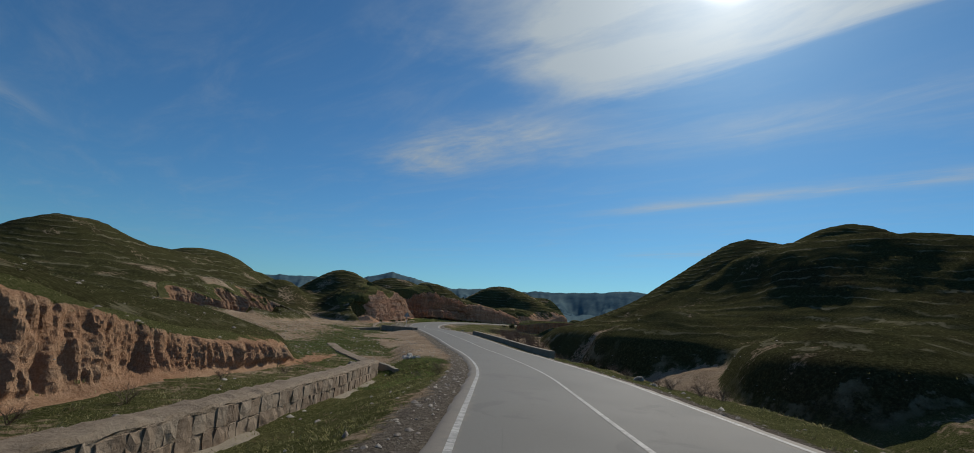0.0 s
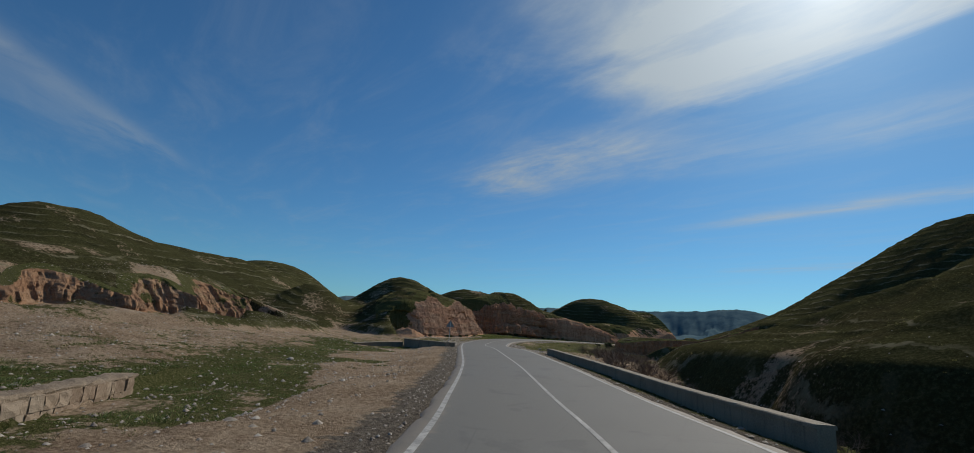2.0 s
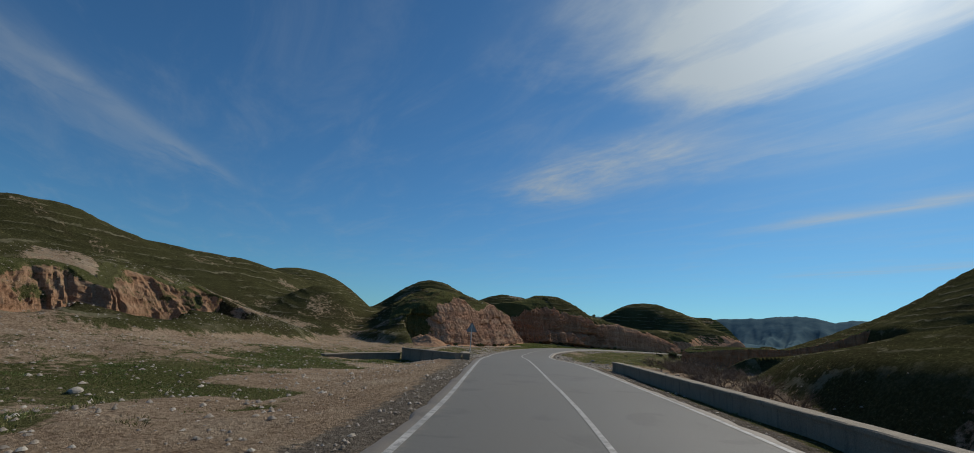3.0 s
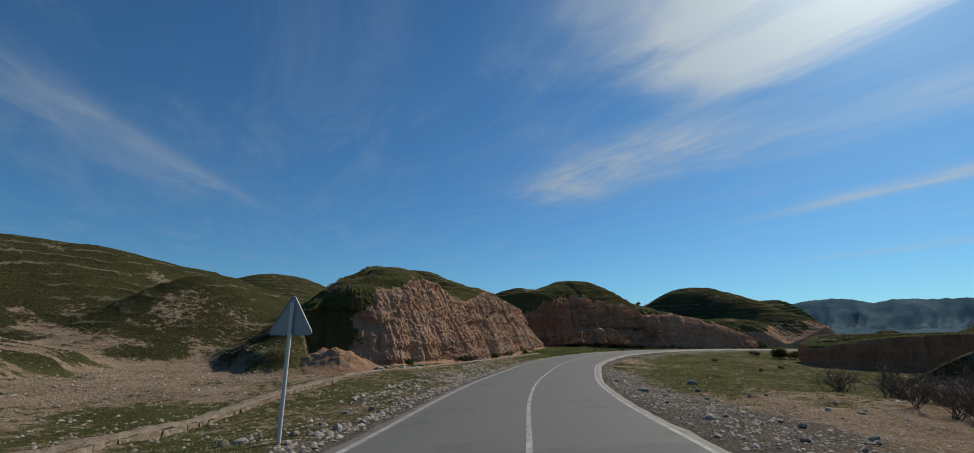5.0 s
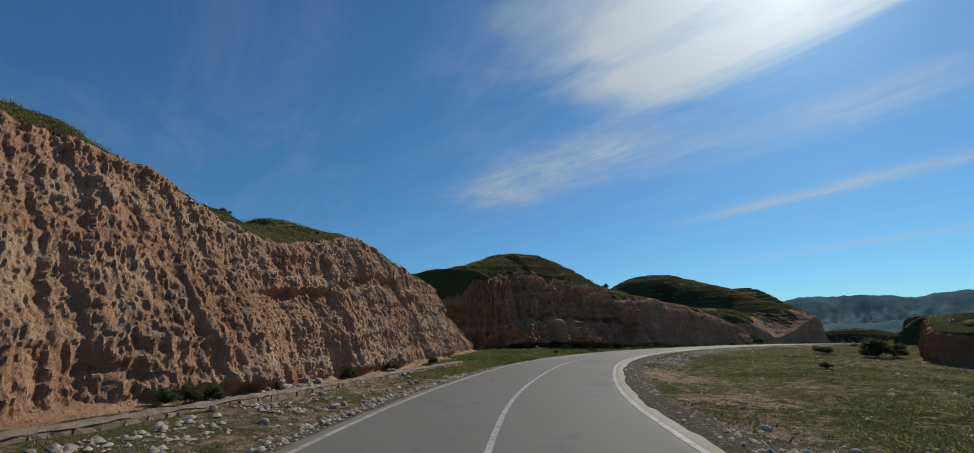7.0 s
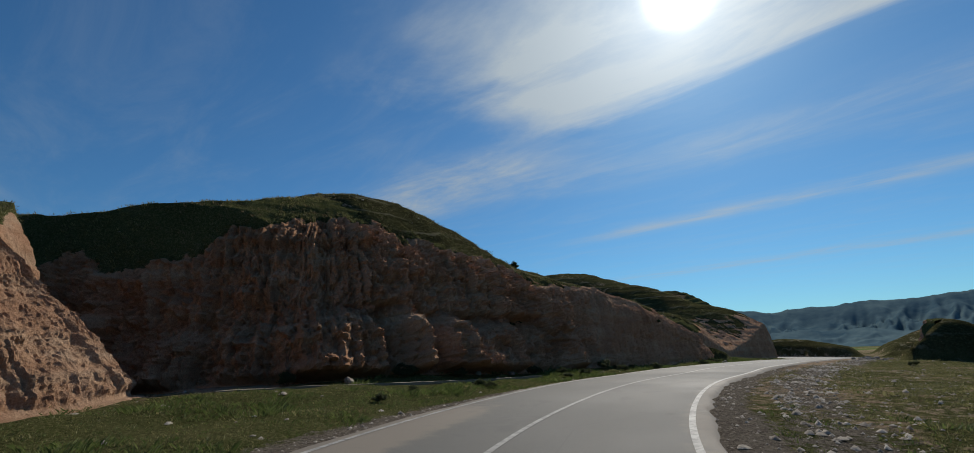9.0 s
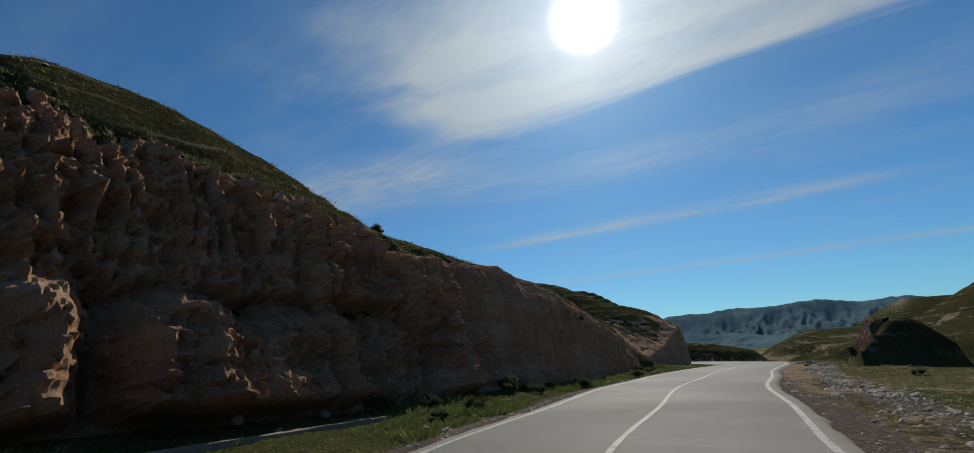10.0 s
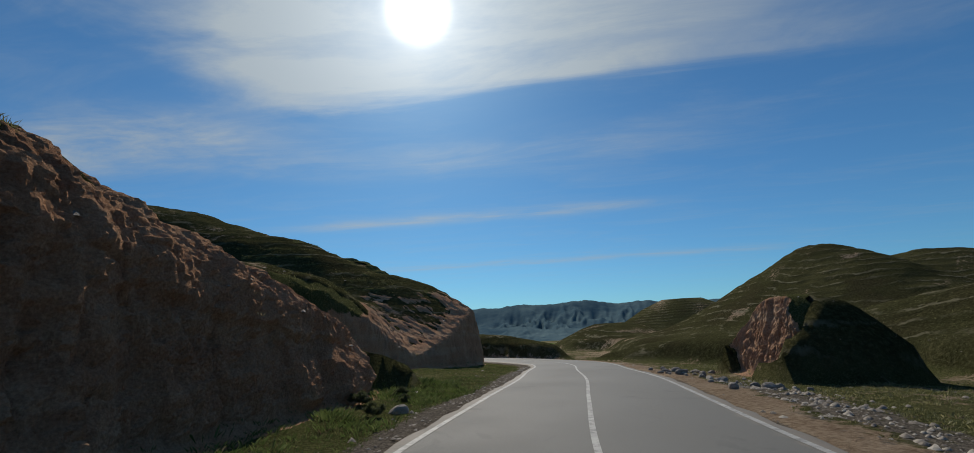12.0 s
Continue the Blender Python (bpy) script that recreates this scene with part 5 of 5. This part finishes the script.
def blades(x, y, z, size, per, rng, spread, width=0.10, up=0.55):
    """per narrow leaves for each clump, leaning outwards, as bent strips of two triangles."""
    n = len(x)
    a = rng.uniform(0, 2 * np.pi, (n, per))
    r = rng.uniform(0, 1, (n, per)) ** 0.5 * spread * size[:, None]
    h = size[:, None] * rng.uniform(0.5, 1.1, (n, per))
    lean = rng.uniform(0.15, up, (n, per)) * h
    w = h * width * rng.uniform(0.7, 1.3, (n, per))
    bx, by = x[:, None] + np.cos(a) * r, y[:, None] + np.sin(a) * r
    bz = z[:, None] + 0 * a - 0.03
    t = a + np.pi / 2
    P = np.stack([
        np.stack([bx - np.cos(t) * w, by - np.sin(t) * w, bz], -1),
        np.stack([bx + np.cos(t) * w, by + np.sin(t) * w, bz], -1),
        np.stack([bx + np.cos(a) * lean * 0.4 + np.cos(t) * w * 0.6, by + np.sin(a) * lean * 0.4 + np.sin(t) * w * 0.6, bz + h * 0.65], -1),
        np.stack([bx + np.cos(a) * lean, by + np.sin(a) * lean, bz + h], -1)], 2).reshape(-1, 3)
    i = np.arange(n * per)[:, None] * 4
    F = np.concatenate([i + np.array([[0, 1, 2]]), i + np.array([[0, 2, 3]])])
    return P, F


def scatter(n, s0, s1, o0, o1, rng):
    """Places beside the road: metres along it and to its left."""
    s, o = rng.uniform(s0, s1, n), rng.uniform(o0, o1, n)
    at = [np.interp(s, ALONG, a) for a in (CENTRE[:, 0], CENTRE[:, 1], NORMAL[:, 0], NORMAL[:, 1])]
    return at[0] + at[2] * o, at[1] + at[3] * o


def cover_masks(x, y):
    z, b, s, d, m, wob = natural(x, y)
    c = cut(z, b, x, y, 0.0)
    m = m * smooth(0.15, 0.5, c - b)
    g = ground_masks(x, y, z, b, s, d, m, wob)
    g["grass"] = np.where((z - c > 0.25) & (c - b > 0.35), -1.0, g["grass"])     # bare on the cut faces
    return c, g, d, m


def grow(name, label, n, s0, s1, o0, o1, size, per, mat, seed, need, spread=0.8, width=0.1, gravel_max=0.55, up=0.55, patch=None, flat=False):
    rng = np.random.RandomState(seed)
    x, y = scatter(n, s0, s1, o0, o1, rng)
    z, g, d, m = cover_masks(x, y)
    ok = (g["grass"] + 0.35 * fbm(x / 0.8, y / 0.8, 3, seed) > need) & (g["gravel"] < gravel_max) & (np.abs(d) > 3.45)
    if flat:
        ok &= m < 0.4
    if patch:
        ok &= fbm(x / patch, y / patch, 3, seed + 7) > 0.05
    x, y, z = x[ok], y[ok], z[ok]
    sz = rng.uniform(size[0], size[1], len(x)) * (1 + 0.4 * fbm(x / 1.5, y / 1.5, 2, seed + 3))
    V, F = blades(x, y, z, sz, per, rng, spread, width, up)
    return joined(name, V, F, mat, label, "grass")


S0, S1 = S_OF(-2), S_OF(150) + 60
grow("grass", "short green grass on the verges", 60000, S0, S1, 3.5, 11, (0.025, 0.08), 7, MAT_GRASS, 801, 0.42, spread=1.6, width=0.16, up=1.2, flat=True)
grow("grass", "short green grass on the verges", 70000, S_OF(88), S1, -26, -6, (0.03, 0.1), 7, MAT_GRASS, 812, 0.42, spread=1.6, width=0.16, up=1.2, flat=True)
grow("grass", "short green grass on the verges", 50000, S0, S1, -13, -3.5, (0.025, 0.08), 7, MAT_GRASS, 802, 0.42, spread=1.6, width=0.16, up=1.2, flat=True)
grow("dry_grass", "tufts of dry straw-coloured grass", 12000, S0, S1, -16, 16, (0.04, 0.13), 7, MAT_DRY, 803, 0.25, width=0.06, patch=3.0, up=1.0)
grow("weeds", "lush low green weeds in patches", 34000, S_OF(20), S_OF(76), 4.5, 19, (0.03, 0.1), 8, MAT_LUSH, 804, 0.6, spread=1.5, width=0.12, up=1.4, flat=True)
grow("weeds", "lush low green weeds in patches", 18000, S_OF(126), S1, 3.8, 10, (0.03, 0.09), 9, MAT_LUSH, 805, 0.45, spread=1.4, width=0.09, up=1.2, flat=True)
grow("weeds", "lush low green weeds in patches", 12000, S_OF(92), S_OF(150), -16, -4.2, (0.04, 0.11), 7, MAT_LUSH, 806, 0.55, spread=1.4, width=0.18, patch=4.0, up=1.2, flat=True)
grow("tufts", "scattered low green and dry tufts on the bare plain", 16000, S_OF(30), S_OF(104), 8, 34, (0.03, 0.12), 8, MAT_GRASS, 817, 0.28, spread=1.3, width=0.08, up=1.1, patch=2.4, flat=True)
grow("tall_weeds", "knee-high green weeds in clumps below the cliff", 6000, S_OF(126), S_OF(150) + 40, 3.9, 11, (0.08, 0.22), 22, MAT_LUSH, 815, 0.45, spread=1.3, width=0.035, up=1.1, patch=2.2, flat=True)
grow("tall_weeds", "knee-high weeds in clumps on the flat", 1100, S_OF(76), S_OF(150) + 40, -20, -5, (0.07, 0.17), 22, MAT_GRASS, 816, 0.5, spread=1.2, width=0.04, up=1.1, patch=2.6, flat=True)
grow("hill_grass", "coarse grass tufts on the hill slopes", 26000, S_OF(5), S1, 9, 50, (0.04, 0.1), 6, MAT_GRASS, 807, 0.7, spread=1.4, width=0.14, up=1.2)
grow("hill_grass", "coarse grass tufts on the hill slopes", 14000, S_OF(0), S1, -50, -13, (0.04, 0.1), 6, MAT_GRASS, 808, 0.7, spread=1.4, width=0.14, up=1.2)


def cliff_turf(key, n, size, seed):
    rng = np.random.RandomState(seed)
    P = FACE_TURF[key]
    P = P[rng.randint(len(P), size=n)] + np.concatenate([rng.normal(0, 0.05, (n, 2)), np.zeros((n, 1))], 1)
    P = P[fbm(P[:, 0] / 1.6, P[:, 1] / 1.6, 3, seed) > -0.12]
    sz = rng.uniform(size[0], size[1], len(P))
    V, F = blades(P[:, 0], P[:, 1], P[:, 2], sz, 7, rng, 1.2, 0.08, 1.2)
    joined("cliff_top_grass", V, F, MAT_GRASS if seed % 2 else MAT_DRY, "coarse grass tufts along the top of the cliff", "grass")


for key, n, seed in (("dark", 14000, 831), ("dark", 6000, 832), ("red", 14000, 833), ("red", 6000, 834), ("end", 5000, 835)):
    cliff_turf(key, n, (0.04, 0.13), seed)


def pebbles(name, label, n, s0, s1, o0, o1, size, seed, need):
    rng = np.random.RandomState(seed)
    x, y = scatter(n, s0, s1, o0, o1, rng)
    z, g, d, m = cover_masks(x, y)
    ok = (g["gravel"] + 0.25 * fbm(x / 0.7, y / 0.7, 3, seed) > need) & (np.abs(d) > 3.35)
    x, y, z = x[ok], y[ok], z[ok]
    n = len(x)
    base = np.array([(0, 0, 1), (1, 0, 0.1), (0.3, 0.95, 0), (-0.8, 0.6, 0.1), (-0.8, -0.6, 0), (0.3, -0.95, 0.1), (0.45, 0.1, 0.8), (-0.4, 0.35, 0.75)])
    tri = np.array([(6, 1, 2), (6, 2, 7), (7, 2, 3), (7, 3, 4), (7, 4, 0), (0, 4, 5), (0, 5, 6), (6, 5, 1), (0, 6, 7)])
    r = size[0] + (size[1] - size[0]) * rng.uniform(0, 1, n) ** 2.2
    a = rng.uniform(0, 6.28, n)
    P = base[None] * (1 + rng.uniform(-0.25, 0.25, (n, 8, 3))) * np.stack([r, r * rng.uniform(0.6, 1, n), r * rng.uniform(0.4, 0.8, n)], -1)[:, None]
    c, s_ = np.cos(a)[:, None], np.sin(a)[:, None]
    V = np.stack([x[:, None] + P[..., 0] * c - P[..., 1] * s_, y[:, None] + P[..., 0] * s_ + P[..., 1] * c, z[:, None] + P[..., 2]], -1).reshape(-1, 3)
    F = (np.arange(n)[:, None, None] * 8 + tri[None]).reshape(-1, 3)
    return joined(name, V, F, MAT_STONE, label, "gravel")


pebbles("gravel", "loose pale gravel along the road edge", 20000, S0, S1, 3.3, 8.5, (0.015, 0.06), 821, 0.56)
pebbles("gravel", "loose pale gravel along the road edge", 20000, S0, S1, -12, -3.3, (0.015, 0.06), 822, 0.56)
pebbles("rubble", "scattered small stones in the grass", 5000, S0, S1, -20, 22, (0.04, 0.13), 823, 0.0)
pebbles("rubble", "pale stones strewn over the stony verge", 8000, S_OF(80), S_OF(126), 3.6, 8.0, (0.02, 0.12), 824, 0.45)
pebbles("rubble", "pale stones strewn over the stony flat", 7000, S_OF(72), S_OF(114), -12, -3.6, (0.02, 0.09), 825, 0.5)
pebbles("rubble", "loose stones and clods on the bare plain", 14000, S_OF(30), S_OF(104), 5, 34, (0.02, 0.09), 828, -0.1)
pebbles("rubble", "small pale stones all over the grassy flat", 16000, S_OF(84), S_OF(150) + 20, -24, -5, (0.015, 0.055), 827, 0.0)
pebbles("rubble", "pale stones strewn along the grassy verge", 7000, S_OF(122), S_OF(150) + 45, -9, -4.2, (0.02, 0.12), 826, 0.46)


# ---- shrubs ----
def twig_shrub(seed, height, leafy_share, mat_leaf):
    """Thin stems that fork upwards from the root, with small leaves near the tips."""
    rng = np.random.RandomState(seed)
    V, F, LV, LF = [], [], [], []

    def stem(p, d, length, r, level):
        q = p + d * length
        side = np.cross(d, [0.3, 0.5, 0.8])
        side /= np.linalg.norm(side)
        up = np.cross(d, side)
        b = len(V)
        for c_, rr in ((p, r), (q, r * 0.6)):
            for k in range(3):
                a = k * 2.094
                V.append(c_ + (side * math.cos(a) + up * math.sin(a)) * rr)
        for k in range(3):
            F.append((b + k, b + (k + 1) % 3, b + 3 + (k + 1) % 3, b + 3 + k))
        if level:
            for _ in range(rng.randint(2, 4)):
                nd = d + rng.normal(0, 0.42, 3)
                nd[2] = abs(nd[2]) * 0.8 + 0.12
                stem(p + d * length * rng.uniform(0.5, 1.0), nd / np.linalg.norm(nd), length * rng.uniform(0.55, 0.85), r * 0.6, level - 1)
        if level <= 1:
            for _ in range(int(leafy_share * rng.randint(5, 10))):
                c_ = p + d * length * rng.uniform(0.1, 1.1) + rng.normal(0, 0.05 * height, 3)
                a, b2 = rng.normal(size=3), rng.normal(size=3)
                a /= np.linalg.norm(a)
                b2 = np.cross(a, b2)
                b2 /= np.linalg.norm(b2)
                s_ = height * rng.uniform(0.02, 0.045)
                i = len(LV)
                LV.extend([c_ - a * s_, c_ + b2 * s_ * 0.5, c_ + a * s_, c_ - b2 * s_ * 0.5])
                LF.append((i, i + 1, i + 2, i + 3))
    for _ in range(9):
        d = np.array([rng.normal(0, 0.5), rng.normal(0, 0.5), 1.0])
        stem(np.array([rng.normal(0, 0.08), rng.normal(0, 0.08), -0.05]) * height, d / np.linalg.norm(d), height * rng.uniform(0.25, 0.42), height * 0.014, 4)
    wood = mesh_from("stems", V, F, MAT_TWIG)
    leaf = mesh_from("leaves", LV, LF, mat_leaf) if LV else None
    return wood, leaf


BARE = [twig_shrub(900 + i, 1.0, 0.0, MAT_TWIG) for i in range(4)]
GREEN = [twig_shrub(920 + i, 1.0, 2.6, MAT_SHRUB) for i in range(4)]


def put_shrub(name, label, kinds, x, y, h, rng, group):
    wood, leaf = kinds[rng.randint(len(kinds))]
    z = ground_at(x, y)
    root = empty(name, (x, y, z))
    tagged(root, label, "shrub", group)
    m = Matrix.Rotation(rng.uniform(0, 6.28), 4, "Z") @ Matrix.Diagonal((h * rng.uniform(0.9, 1.4), h * rng.uniform(0.9, 1.4), h, 1))
    for nm, me in (("branchwork", wood), ("foliage", leaf)):
        if me:
            ob = new(nm, me)
            ob.parent = root
            ob.matrix_basis = m


rng = np.random.RandomState(95)
for i in range(130):   # bare bushes down in the wash beside the parapet
    y = rng.uniform(46, 102)
    k = int(np.searchsorted(ALONG, S_OF(y)))
    o = -rng.uniform(7.6, 14) - 6 * float(smooth(64, 90, y))
    put_shrub("bare_bush", "leafless brown bush standing in the wash", BARE, CENTRE[k, 0] + NORMAL[k, 0] * o, CENTRE[k, 1] + NORMAL[k, 1] * o, rng.uniform(0.9, 2.2), rng, "bushes in the wash")
for i in range(40):   # low scrub along the lip of the ravine
    y = rng.uniform(16, 52)
    k = int(np.searchsorted(ALONG, S_OF(y)))
    o = -rng.uniform(5.4, 8.4)
    put_shrub("low_scrub", "low grey-brown scrub on the lip of the ravine", BARE, CENTRE[k, 0] + NORMAL[k, 0] * o, CENTRE[k, 1] + NORMAL[k, 1] * o, rng.uniform(0.35, 0.75), rng, "scrub on the lip")
for x, y, h in ((7.5, 140, 1.4), (9, 141, 1.1), (5.2, 142.5, 0.7), (-1, 128, 0.35), (1.5, 120, 0.3), (4, 125, 0.4), (17, 163, 0.4)):
    put_shrub("low_bush", "dark olive bush on the stony flat", GREEN, x, y, h, rng, "bushes on the flat")
for x, y, h in ((-21.3, 112.4, 0.6), (-21.2, 113.4, 0.5), (-21.3, 121, 0.5), (-20.9, 125, 0.55), (-20.3, 129.5, 0.5), (-22.4, 105, 0.55), (-14.6, 152.6, 0.7), (-12.2, 154.7, 0.5), (-18.5, 149.6, 0.6), (-8.2, 158.7, 0.6), (-3.4, 162.7, 0.7), (1.2, 165.8, 0.5), (7.2, 172.0, 0.5), (10.6, 176.6, 0.4)):
    put_shrub("low_bush", "small dark bush at the foot of the cliff", GREEN, x, y, h, rng, "bushes at the cliff foot")
for i in range(16):
    y, o = rng.uniform(141, 176), rng.uniform(5.0, 6.8)
    k = int(np.searchsorted(ALONG, S_AT(y)))
    put_shrub("low_bush", "small olive bush in the grassy verge below the cliff", GREEN, CENTRE[k, 0] + NORMAL[k, 0] * o, CENTRE[k, 1] + NORMAL[k, 1] * o, rng.uniform(0.25, 0.5), rng, "bushes in the verge")
for x, y, h in ((-8.5, 167.7, 0.7), (-10.8, 168.7, 0.8), (-26, 158, 0.9), (-29, 156.5, 0.7), (-27.5, 157.5, 1.0), (-31, 113, 0.5), (-36, 108, 0.6), (-26, 119, 0.4)):
    put_shrub("ridge_bush", "small wind-bent bush on the ridge", GREEN, x, y, h, rng, "bushes on the ridge")
for x, y, h in ((-2.0, 22.5, 0.5), (-1.9, 20.6, 0.45), (-2.8, 21.6, 0.4), (-7.8, 8.5, 0.5), (-7.6, 11, 0.55), (-7.9, 15.4, 0.5), (-7.2, 18.5, 0.4), (-8.1, 23, 0.4), (-7.4, 6, 0.5)):
    put_shrub("dry_bush", "small grey-brown dry bush in the grass", BARE, x, y, h, rng, "dry bushes")
